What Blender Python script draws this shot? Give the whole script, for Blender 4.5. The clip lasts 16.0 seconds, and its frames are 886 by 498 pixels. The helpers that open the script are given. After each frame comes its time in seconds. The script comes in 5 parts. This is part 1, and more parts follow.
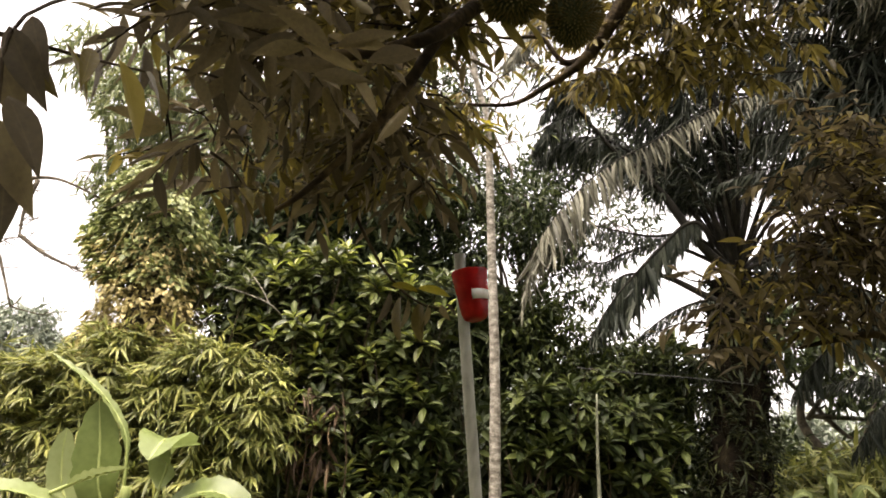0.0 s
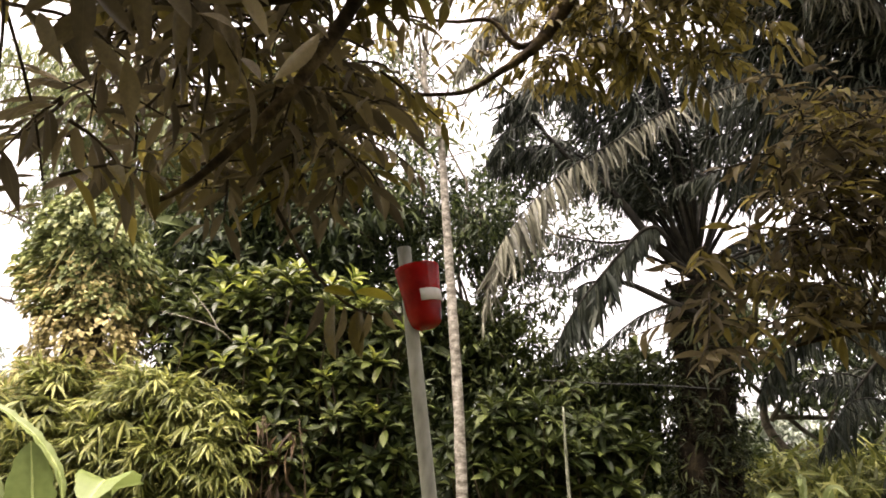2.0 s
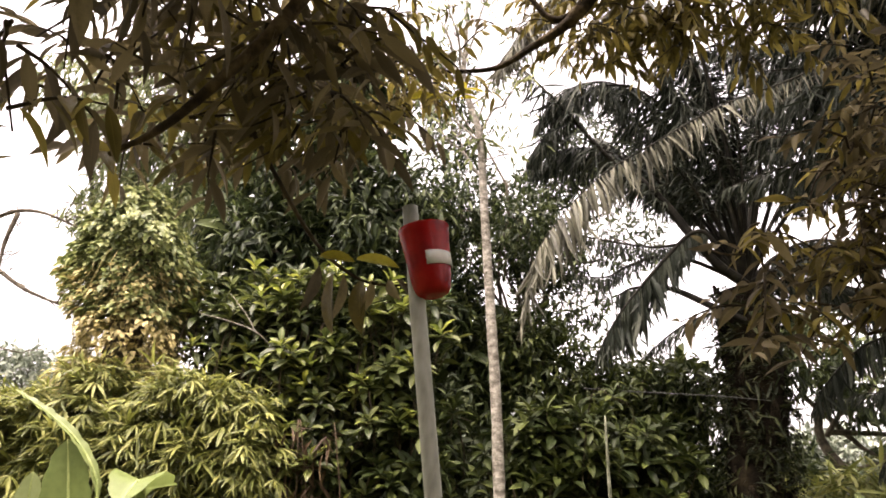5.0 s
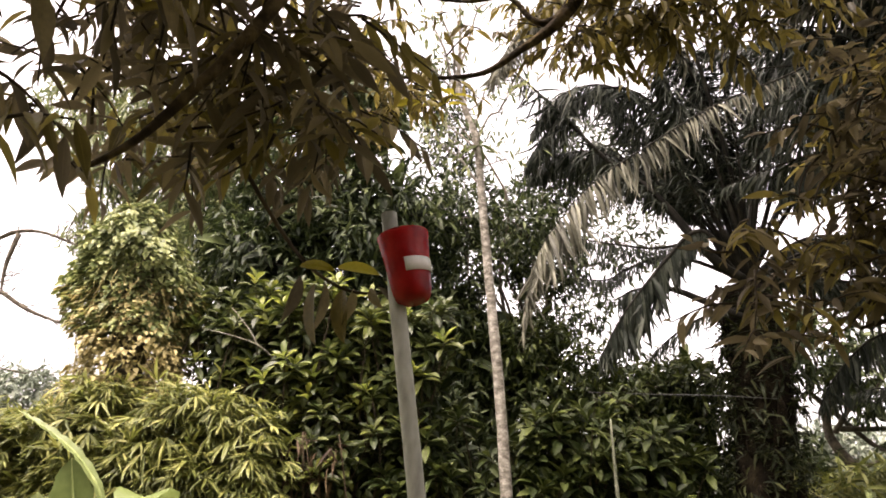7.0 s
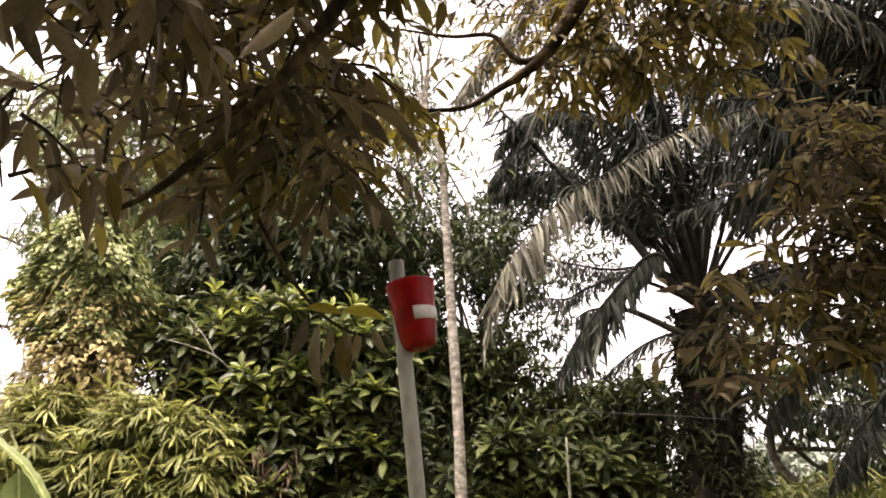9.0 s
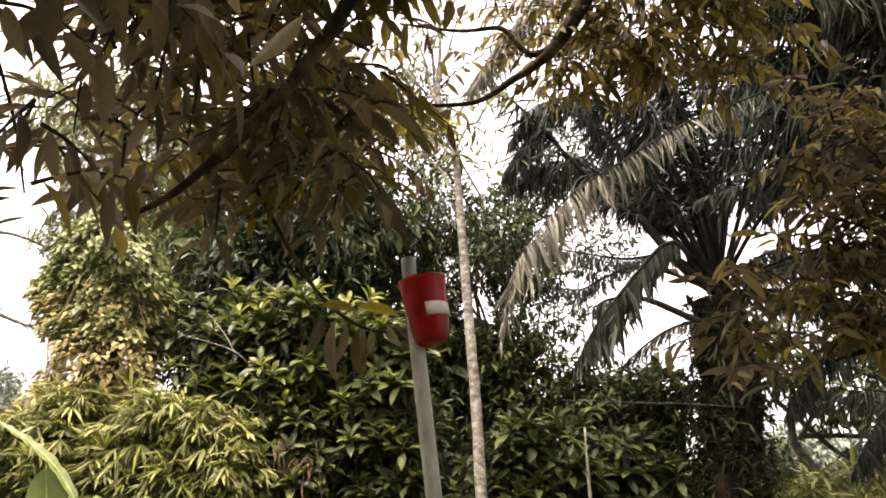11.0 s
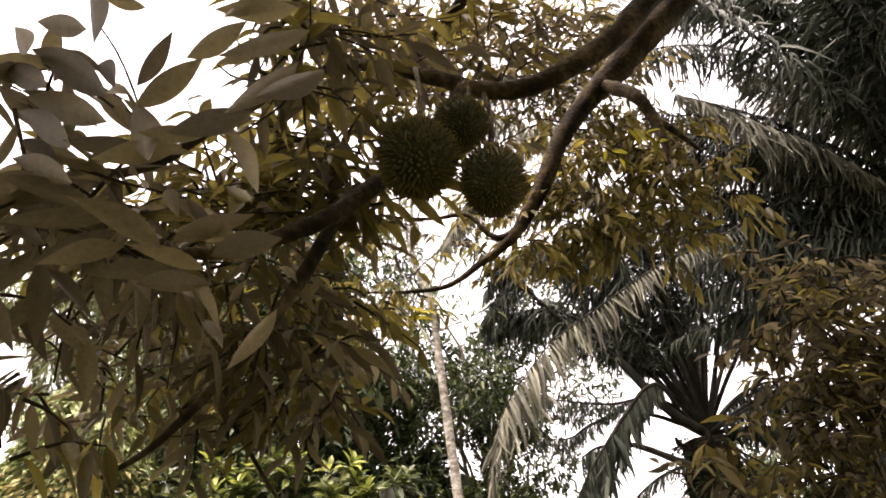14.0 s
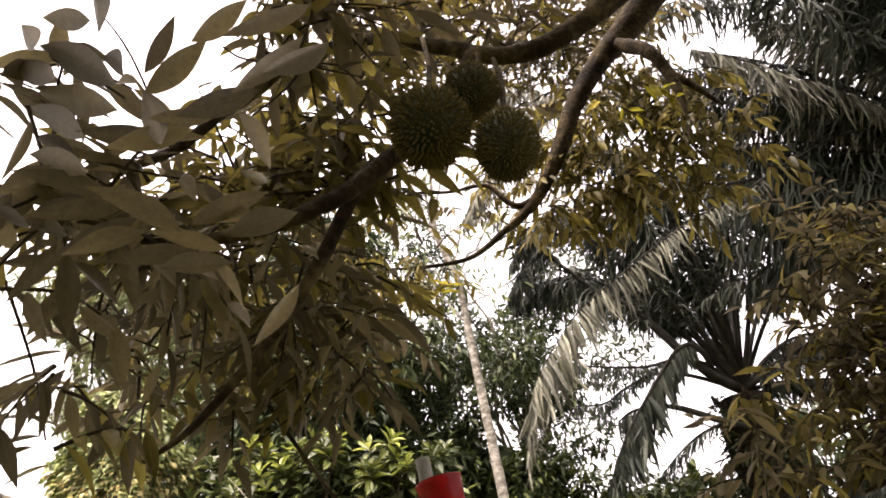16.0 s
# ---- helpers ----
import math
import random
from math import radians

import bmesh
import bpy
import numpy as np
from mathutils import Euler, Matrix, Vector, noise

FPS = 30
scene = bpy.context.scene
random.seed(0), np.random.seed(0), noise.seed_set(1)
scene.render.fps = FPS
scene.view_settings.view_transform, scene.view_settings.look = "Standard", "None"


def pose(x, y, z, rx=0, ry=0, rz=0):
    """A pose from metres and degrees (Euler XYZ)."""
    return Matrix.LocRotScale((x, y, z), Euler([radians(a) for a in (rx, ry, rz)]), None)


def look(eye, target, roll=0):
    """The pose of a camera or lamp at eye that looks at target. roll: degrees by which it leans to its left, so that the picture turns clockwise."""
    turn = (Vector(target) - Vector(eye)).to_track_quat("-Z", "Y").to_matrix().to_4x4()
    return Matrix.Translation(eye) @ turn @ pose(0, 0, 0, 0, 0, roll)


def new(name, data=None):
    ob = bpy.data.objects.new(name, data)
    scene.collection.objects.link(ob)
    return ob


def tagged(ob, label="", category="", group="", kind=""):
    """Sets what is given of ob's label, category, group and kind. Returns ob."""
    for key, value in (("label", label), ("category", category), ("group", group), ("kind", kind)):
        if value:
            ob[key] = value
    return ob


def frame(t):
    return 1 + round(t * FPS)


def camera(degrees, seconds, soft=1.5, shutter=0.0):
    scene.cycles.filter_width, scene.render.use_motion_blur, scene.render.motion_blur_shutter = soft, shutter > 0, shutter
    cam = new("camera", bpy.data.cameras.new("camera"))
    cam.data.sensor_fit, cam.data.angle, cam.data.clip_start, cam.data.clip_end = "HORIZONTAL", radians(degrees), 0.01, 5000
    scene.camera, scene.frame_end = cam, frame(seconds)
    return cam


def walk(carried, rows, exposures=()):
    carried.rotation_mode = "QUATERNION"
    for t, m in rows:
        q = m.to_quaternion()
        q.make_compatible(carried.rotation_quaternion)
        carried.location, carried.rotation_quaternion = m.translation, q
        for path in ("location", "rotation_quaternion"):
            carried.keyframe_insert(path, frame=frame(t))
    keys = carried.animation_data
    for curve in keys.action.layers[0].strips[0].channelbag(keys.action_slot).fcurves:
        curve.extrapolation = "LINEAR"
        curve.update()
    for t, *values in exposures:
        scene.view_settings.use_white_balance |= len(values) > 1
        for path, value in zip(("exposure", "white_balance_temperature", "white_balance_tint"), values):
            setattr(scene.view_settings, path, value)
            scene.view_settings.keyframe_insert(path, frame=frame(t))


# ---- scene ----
cam = camera(63.9, 16.0, 1.75)
PATH = [
    (0, (0.783, 0.259, 1.580), (0.491, 2.730, 2.332), 6.5),
    (0.5, (0.828, 0.473, 1.586), (0.501, 2.920, 2.403), 5.4),
    (1, (0.861, 0.515, 1.593), (0.464, 2.939, 2.443), 3.7),
    (1.5, (0.837, 0.577, 1.611), (0.521, 3.013, 2.462), 3.1),
    (2, (0.785, 0.599, 1.628), (0.641, 3.059, 2.455), 3.2),
    (2.5, (0.760, 0.581, 1.619), (0.658, 3.063, 2.387), 3.2),
    (3, (0.755, 0.606, 1.607), (0.723, 3.107, 2.316), 3.5),
    (3.5, (0.754, 0.625, 1.598), (0.634, 3.108, 2.362), 4.5),
    (4, (0.787, 0.711, 1.593), (0.534, 3.175, 2.387), 3.0),
    (4.5, (0.817, 0.773, 1.604), (0.536, 3.214, 2.455), 4.7),
    (6.8, (0.872, 0.861, 1.603), (0.485, 3.286, 2.456), 3.0),
    (7, (0.875, 0.829, 1.607), (0.563, 3.258, 2.485), 3.0),
    (7.5, (0.842, 0.803, 1.610), (0.614, 3.270, 2.401), 1.8),
    (8, (0.811, 0.784, 1.602), (0.614, 3.254, 2.391), 3.6),
    (8.5, (0.796, 0.770, 1.616), (0.643, 3.233, 2.434), 4.1),
    (9, (0.790, 0.731, 1.645), (0.636, 3.156, 2.568), 3.5),
    (9.5, (0.789, 0.710, 1.652), (0.597, 3.137, 2.566), 2.8),
    (12, (0.814, 0.707, 1.642), (0.601, 3.141, 2.533), 2.9),
    (12.5, (0.820, 0.705, 1.660), (0.655, 3.119, 2.611), 2.7),
    (13, (0.824, 0.647, 1.721), (0.647, 2.974, 2.868), 1.6),
    (13.5, (0.820, 0.594, 1.763), (0.705, 2.825, 3.093), -0.7),
    (14, (0.822, 0.584, 1.771), (0.697, 2.794, 3.135), -1.2),
    (14.5, (0.828, 0.581, 1.773), (0.716, 2.796, 3.129), -1.5),
    (15, (0.839, 0.580, 1.776), (0.728, 2.795, 3.133), -1.7),
    (15.5, (0.839, 0.582, 1.771), (0.693, 2.800, 3.120), -2.6),
    (16, (0.829, 0.594, 1.758), (0.610, 2.839, 3.051), -4.0),
]
walk(cam, [(t, look(eye, target, roll)) for t, eye, target, roll in PATH], exposures=[(0, 2.43, 7250, 18), (1.0, 2.57, 7200, 19), (3.5, 2.65, 7200, 24), (4.5, 2.65, 7200, 24), (7, 2.50, 7200, 24), (9, 2.57, 7250, 25), (12.5, 2.59, 7300, 25), (14, 2.65, 7200, 24), (16, 2.75, 7050, 23)])

# ---- daylight: bright overcast sky, soft high sun from behind the camera's left ----
SUN_EL, SUN_AZ = 72.0, 225.0
world = bpy.data.worlds.new("sky")
scene.world = world
world.use_nodes = True
wn, wl = world.node_tree.nodes, world.node_tree.links
sky = wn.new("ShaderNodeTexSky")
sky.sky_type, sky.sun_disc = "NISHITA", False
sky.sun_elevation, sky.sun_rotation = radians(SUN_EL), radians(SUN_AZ)
sky.air_density, sky.dust_density, sky.ozone_density = 1.0, 6.0, 1.0
pale = wn.new("ShaderNodeHueSaturation")
pale.inputs["Saturation"].default_value = 0.12
wl.new(sky.outputs["Color"], pale.inputs["Color"])
wl.new(pale.outputs["Color"], wn["Background"].inputs["Color"])
wn["Background"].inputs["Strength"].default_value = 0.15
sun_data = bpy.data.lights.new("sun", "SUN")
sun_data.energy, sun_data.angle, sun_data.color = 1.2, radians(20), (1.0, 0.94, 0.82)
sun = new("sun", sun_data)
_az, _el = radians(SUN_AZ), radians(SUN_EL)
sun.matrix_world = look((0, 0, 30), (-math.sin(_az) * math.cos(_el), -math.cos(_az) * math.cos(_el), 30 - math.sin(_el)))

# ---- materials ----


def leaf_material(name, dark, mid, pale_tone, rough=0.45, through_light=0.3, rib=0.0, shine=0.3):
    """A leaf: tone differs leaf by leaf, blotches and veins within it, some light passes through."""
    m = bpy.data.materials.new(name)
    m.use_nodes = True
    nt, ln = m.node_tree.nodes, m.node_tree.links
    nt.clear()
    out = nt.new("ShaderNodeOutputMaterial")
    geo, info = nt.new("ShaderNodeNewGeometry"), nt.new("ShaderNodeObjectInfo")
    add = nt.new("ShaderNodeMath")
    add.operation = "ADD"
    ln.new(geo.outputs["Random Per Island"], add.inputs[0])
    ln.new(info.outputs["Random"], add.inputs[1])
    fract = nt.new("ShaderNodeMath")
    fract.operation = "FRACT"
    ln.new(add.outputs[0], fract.inputs[0])
    tc = nt.new("ShaderNodeTexCoord")
    patch = nt.new("ShaderNodeTexNoise")
    patch.inputs["Scale"].default_value = 14.0
    patch.inputs["Detail"].default_value = 5.0
    ln.new(tc.outputs["Object"], patch.inputs["Vector"])
    mixv = nt.new("ShaderNodeMath")
    mixv.operation = "MULTIPLY_ADD"
    mixv.inputs[1].default_value = 0.5
    ln.new(patch.outputs[0], mixv.inputs[0])
    half = nt.new("ShaderNodeMath")
    half.operation = "MULTIPLY"
    half.inputs[1].default_value = 0.72
    ln.new(fract.outputs[0], half.inputs[0])
    ln.new(half.outputs[0], mixv.inputs[2])
    ramp = nt.new("ShaderNodeValToRGB")
    ramp.color_ramp.elements[0].position, ramp.color_ramp.elements[0].color = 0.22, (*dark, 1)
    ramp.color_ramp.elements[1].position, ramp.color_ramp.elements[1].color = 0.98, (*pale_tone, 1)
    e = ramp.color_ramp.elements.new(0.6)
    e.color = (*mid, 1)
    ln.new(mixv.outputs[0], ramp.inputs[0])
    colour = ramp.outputs[0]
    if rib:
        uv = nt.new("ShaderNodeUVMap")
        sep = nt.new("ShaderNodeSeparateXYZ")
        ln.new(uv.outputs[0], sep.inputs[0])
        off = nt.new("ShaderNodeMath")
        off.operation = "SUBTRACT"
        off.inputs[1].default_value = 0.5
        ln.new(sep.outputs[0], off.inputs[0])
        ab = nt.new("ShaderNodeMath")
        ab.operation = "ABSOLUTE"
        ln.new(off.outputs[0], ab.inputs[0])
        near = nt.new("ShaderNodeMath")
        near.operation = "LESS_THAN"
        near.inputs[1].default_value = 0.028
        ln.new(ab.outputs[0], near.inputs[0])
        amount = nt.new("ShaderNodeMath")
        amount.operation = "MULTIPLY"
        amount.inputs[1].default_value = rib
        ln.new(near.outputs[0], amount.inputs[0])
        mc = nt.new("ShaderNodeMix")
        mc.data_type = "RGBA"
        ln.new(amount.outputs[0], mc.inputs["Factor"])
        ln.new(colour, mc.inputs["A"])
        mc.inputs["B"].default_value = (min(1, pale_tone[0] * 1.6 + 0.05), min(1, pale_tone[1] * 1.6 + 0.05), pale_tone[2] * 1.5 + 0.03, 1)
        colour = mc.outputs["Result"]
    bs = nt.new("ShaderNodeBsdfPrincipled")
    bs.inputs["Roughness"].default_value = rough
    bs.inputs["Specular IOR Level"].default_value = shine
    ln.new(colour, bs.inputs["Base Color"])
    fine = nt.new("ShaderNodeTexNoise")
    fine.inputs["Scale"].default_value = 90.0
    ln.new(tc.outputs["Object"], fine.inputs["Vector"])
    bump = nt.new("ShaderNodeBump")
    bump.inputs["Strength"].default_value = 0.25
    bump.inputs["Distance"].default_value = 0.01
    ln.new(fine.outputs[0], bump.inputs["Height"])
    ln.new(bump.outputs[0], bs.inputs["Normal"])
    tr = nt.new("ShaderNodeBsdfTranslucent")
    ln.new(colour, tr.inputs["Color"])
    mx = nt.new("ShaderNodeMixShader")
    mx.inputs[0].default_value = through_light
    ln.new(bs.outputs[0], mx.inputs[1])
    ln.new(tr.outputs[0], mx.inputs[2])
    ln.new(mx.outputs[0], out.inputs["Surface"])
    return m


def rough_material(name, a, b, c, scale=6.0, rough=0.85, bump=0.6, stretch=(1, 1, 1), fine=60.0, gloss=0.12):
    """Bark, earth, husk: three tones in large and small noise, with relief."""
    m = bpy.data.materials.new(name)
    m.use_nodes = True
    nt, ln = m.node_tree.nodes, m.node_tree.links
    bs = nt["Principled BSDF"]
    bs.inputs["Roughness"].default_value = rough
    bs.inputs["Specular IOR Level"].default_value = gloss
    tc, mp = nt.new("ShaderNodeTexCoord"), nt.new("ShaderNodeMapping")
    mp.inputs["Scale"].default_value = stretch
    ln.new(tc.outputs["Object"], mp.inputs[0])
    n1, n2 = nt.new("ShaderNodeTexNoise"), nt.new("ShaderNodeTexNoise")
    for n, sc in ((n1, scale), (n2, fine)):
        n.inputs["Scale"].default_value = sc
        n.inputs["Detail"].default_value = 6.0
        ln.new(mp.outputs[0], n.inputs["Vector"])
    mix = nt.new("ShaderNodeMix")
    mix.inputs["Factor"].default_value = 0.35
    ln.new(n1.outputs[0], mix.inputs["A"])
    ln.new(n2.outputs[0], mix.inputs["B"])
    ramp = nt.new("ShaderNodeValToRGB")
    ramp.color_ramp.elements[0].position, ramp.color_ramp.elements[0].color = 0.36, (*a, 1)
    ramp.color_ramp.elements[1].position, ramp.color_ramp.elements[1].color = 0.66, (*c, 1)
    e = ramp.color_ramp.elements.new(0.5)
    e.color = (*b, 1)
    ln.new(mix.outputs["Result"], ramp.inputs[0])
    ln.new(ramp.outputs[0], bs.inputs["Base Color"])
    bp = nt.new("ShaderNodeBump")
    bp.inputs["Strength"].default_value = bump
    bp.inputs["Distance"].default_value = 0.02
    ln.new(mix.outputs["Result"], bp.inputs["Height"])
    ln.new(bp.outputs[0], bs.inputs["Normal"])
    return m


M_DURIAN_LEAF = leaf_material("durian_leaf", (0.064, 0.053, 0.033), (0.112, 0.091, 0.052), (0.195, 0.158, 0.076), 0.6, 0.34, 0.05, 0.12)
M_GOLD_LEAF = leaf_material("golden_durian_leaf", (0.056, 0.045, 0.014), (0.118, 0.094, 0.023), (0.25, 0.205, 0.050), 0.5, 0.5, 0.1, 0.2)
M_YOUNG_DURIAN = leaf_material("young_durian_leaf", (0.11, 0.095, 0.010), (0.22, 0.19, 0.016), (0.36, 0.32, 0.035), 0.5, 0.45, 0.1, 0.2)
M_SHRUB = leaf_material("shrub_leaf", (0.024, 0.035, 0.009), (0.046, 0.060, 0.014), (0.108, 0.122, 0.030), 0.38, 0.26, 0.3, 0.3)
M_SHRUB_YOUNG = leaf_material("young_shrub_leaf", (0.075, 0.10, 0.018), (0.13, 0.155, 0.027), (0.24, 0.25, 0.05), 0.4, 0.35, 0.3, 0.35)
# shrub leaf in deep shade: the shade is put into its colour
M_SHRUB_SHADE = leaf_material("shaded_shrub_leaf", (0.010, 0.016, 0.004), (0.021, 0.030, 0.008), (0.064, 0.078, 0.019), 0.48, 0.24, 0.15, 0.12)
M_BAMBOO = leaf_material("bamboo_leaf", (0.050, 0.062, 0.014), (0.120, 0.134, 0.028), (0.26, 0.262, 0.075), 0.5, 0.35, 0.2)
M_VINE = leaf_material("vine_leaf", (0.056, 0.076, 0.025), (0.148, 0.175, 0.060), (0.31, 0.325, 0.13), 0.5, 0.35)
M_VINE_DRY = leaf_material("dry_vine_leaf", (0.12, 0.10, 0.036), (0.30, 0.25, 0.10), (0.52, 0.44, 0.21), 0.65, 0.35)
M_DARK_TREE = leaf_material("tree_leaf", (0.010, 0.017, 0.007), (0.025, 0.037, 0.012), (0.08, 0.10, 0.034), 0.5, 0.28, 0.0, 0.2)
M_TALL_TREE = leaf_material("tall_tree_leaf", (0.05, 0.07, 0.028), (0.12, 0.145, 0.055), (0.25, 0.27, 0.11), 0.5, 0.35)
# same palm leaf twice: dark tone stands for shade, pale tone for light
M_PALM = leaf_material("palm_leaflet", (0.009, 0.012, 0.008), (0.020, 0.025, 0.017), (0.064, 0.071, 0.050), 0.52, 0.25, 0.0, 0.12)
M_PALM_LIT = leaf_material("lit_palm_leaflet", (0.040, 0.039, 0.027), (0.088, 0.086, 0.060), (0.165, 0.16, 0.112), 0.55, 0.15, 0.0, 0.2)
M_BANANA = leaf_material("banana_leaf", (0.085, 0.115, 0.030), (0.135, 0.170, 0.052), (0.20, 0.235, 0.10), 0.42, 0.35, 0.4)
# fern tones near black: deep shade under the palm crown is in the colour
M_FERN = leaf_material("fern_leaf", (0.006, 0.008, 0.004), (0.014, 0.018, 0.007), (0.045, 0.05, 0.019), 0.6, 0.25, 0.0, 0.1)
# distance haze is put into this pale leaf colour
M_HAZE_TREE = leaf_material("hazed_far_leaf", (0.09, 0.11, 0.08), (0.14, 0.165, 0.12), (0.22, 0.24, 0.18), 0.7, 0.2)
M_GRASS = leaf_material("grass_blade", (0.04, 0.055, 0.014), (0.09, 0.11, 0.028), (0.20, 0.21, 0.065), 0.6, 0.3)
M_BARK_DURIAN = rough_material("durian_bark", (0.010, 0.0075, 0.004), (0.027, 0.019, 0.010), (0.092, 0.068, 0.032), 11.0, 0.95, 1.0)
M_BARK_PALE = rough_material("pale_bark", (0.055, 0.049, 0.036), (0.165, 0.150, 0.122), (0.36, 0.335, 0.285), 9.0, 0.85, 0.4, (1, 1, 1.6), 40.0)
M_SAPLING = rough_material("sapling_bark", (0.05, 0.055, 0.035), (0.11, 0.115, 0.08), (0.19, 0.19, 0.14), 8.0)
M_BARK_DARK = rough_material("dark_bark", (0.03, 0.026, 0.02), (0.075, 0.062, 0.045), (0.15, 0.13, 0.095), 8.0)
# trunk tones lowered to near black to carry the crown's shade
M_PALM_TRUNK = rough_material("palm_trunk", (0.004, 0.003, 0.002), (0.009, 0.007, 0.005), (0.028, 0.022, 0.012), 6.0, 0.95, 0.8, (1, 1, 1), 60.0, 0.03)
M_RACHIS = rough_material("palm_rachis", (0.006, 0.0055, 0.004), (0.012, 0.011, 0.008), (0.032, 0.029, 0.020), 5.0, 0.8, 0.2)
M_TWIG = rough_material("twig_bark", (0.012, 0.009, 0.005), (0.028, 0.02, 0.011), (0.07, 0.055, 0.03), 12.0, 0.8, 0.3)
M_BANANA_STEM = rough_material("banana_stem", (0.14, 0.18, 0.06), (0.24, 0.28, 0.1), (0.34, 0.36, 0.16), 5.0, 0.5, 0.15, (3, 3, 0.6))
M_GROUND = rough_material("grassy_earth", (0.028, 0.030, 0.012), (0.060, 0.058, 0.022), (0.12, 0.105, 0.048), 0.8, 0.95, 0.8, (1, 1, 1), 18.0)
M_HUSK = rough_material("durian_husk", (0.018, 0.024, 0.011), (0.030, 0.034, 0.013), (0.055, 0.046, 0.014), 16.0, 0.75, 0.3)
# the spines of the husk pale to ochre at their tips
_n, _l = M_HUSK.node_tree.nodes, M_HUSK.node_tree.links
_uv, _sp, _mx = _n.new("ShaderNodeUVMap"), _n.new("ShaderNodeSeparateXYZ"), _n.new("ShaderNodeMix")
_mx.data_type = "RGBA"
_l.new(_uv.outputs[0], _sp.inputs[0])
_l.new(_sp.outputs[1], _mx.inputs["Factor"])
_l.new(_n["Color Ramp"].outputs[0], _mx.inputs["A"])
_mx.inputs["B"].default_value = (0.17, 0.125, 0.038, 1)
_l.new(_mx.outputs["Result"], _n["Principled BSDF"].inputs["Base Color"])
M_PVC = rough_material("weathered_pvc", (0.13, 0.13, 0.10), (0.25, 0.248, 0.20), (0.37, 0.36, 0.30), 9.0, 0.5, 0.08, (1, 1, 0.35), 70.0, 0.3)
M_WIRE = rough_material("black_cable", (0.02, 0.02, 0.02), (0.04, 0.04, 0.04), (0.07, 0.07, 0.07), 20.0, 0.6, 0.1)
M_LABEL = rough_material("paper_label", (0.36, 0.33, 0.28), (0.52, 0.49, 0.44), (0.60, 0.57, 0.52), 25.0, 0.7, 0.1)
M_DRY = leaf_material("dead_leaf", (0.022, 0.013, 0.007), (0.042, 0.025, 0.012), (0.10, 0.066, 0.034), 0.8, 0.15)

M_RED = bpy.data.materials.new("red_translucent_plastic")
M_RED.use_nodes = True
_n, _l = M_RED.node_tree.nodes, M_RED.node_tree.links
_b = _n["Principled BSDF"]
_b.inputs["Roughness"].default_value = 0.24
_no, _rp = _n.new("ShaderNodeTexNoise"), _n.new("ShaderNodeValToRGB")
_no.inputs["Scale"].default_value, _no.inputs["Detail"].default_value = 22.0, 6.0
_rp.color_ramp.elements[0].position, _rp.color_ramp.elements[1].position = 0.3, 0.75
_rp.color_ramp.elements[0].color, _rp.color_ramp.elements[1].color = (0.22, 0.004, 0.005, 1), (0.62, 0.018, 0.014, 1)
_tc = _n.new("ShaderNodeTexCoord")
_l.new(_tc.outputs["Object"], _no.inputs["Vector"])
_l.new(_no.outputs[0], _rp.inputs[0])
_l.new(_rp.outputs[0], _b.inputs["Base Color"])
_t, _m = _n.new("ShaderNodeBsdfTranslucent"), _n.new("ShaderNodeMixShader")
_l.new(_rp.outputs[0], _t.inputs["Color"])
_m.inputs[0].default_value = 0.6
_l.new(_b.outputs[0], _m.inputs[1])
_l.new(_t.outputs[0], _m.inputs[2])
_l.new(_m.outputs[0], _n["Material Output"].inputs["Surface"])

# ---- mesh tools ----
rng = np.random.default_rng(7)


def unit(v):
    v = np.asarray(v, float)
    return v / np.maximum(np.linalg.norm(v, axis=-1, keepdims=True), 1e-9)


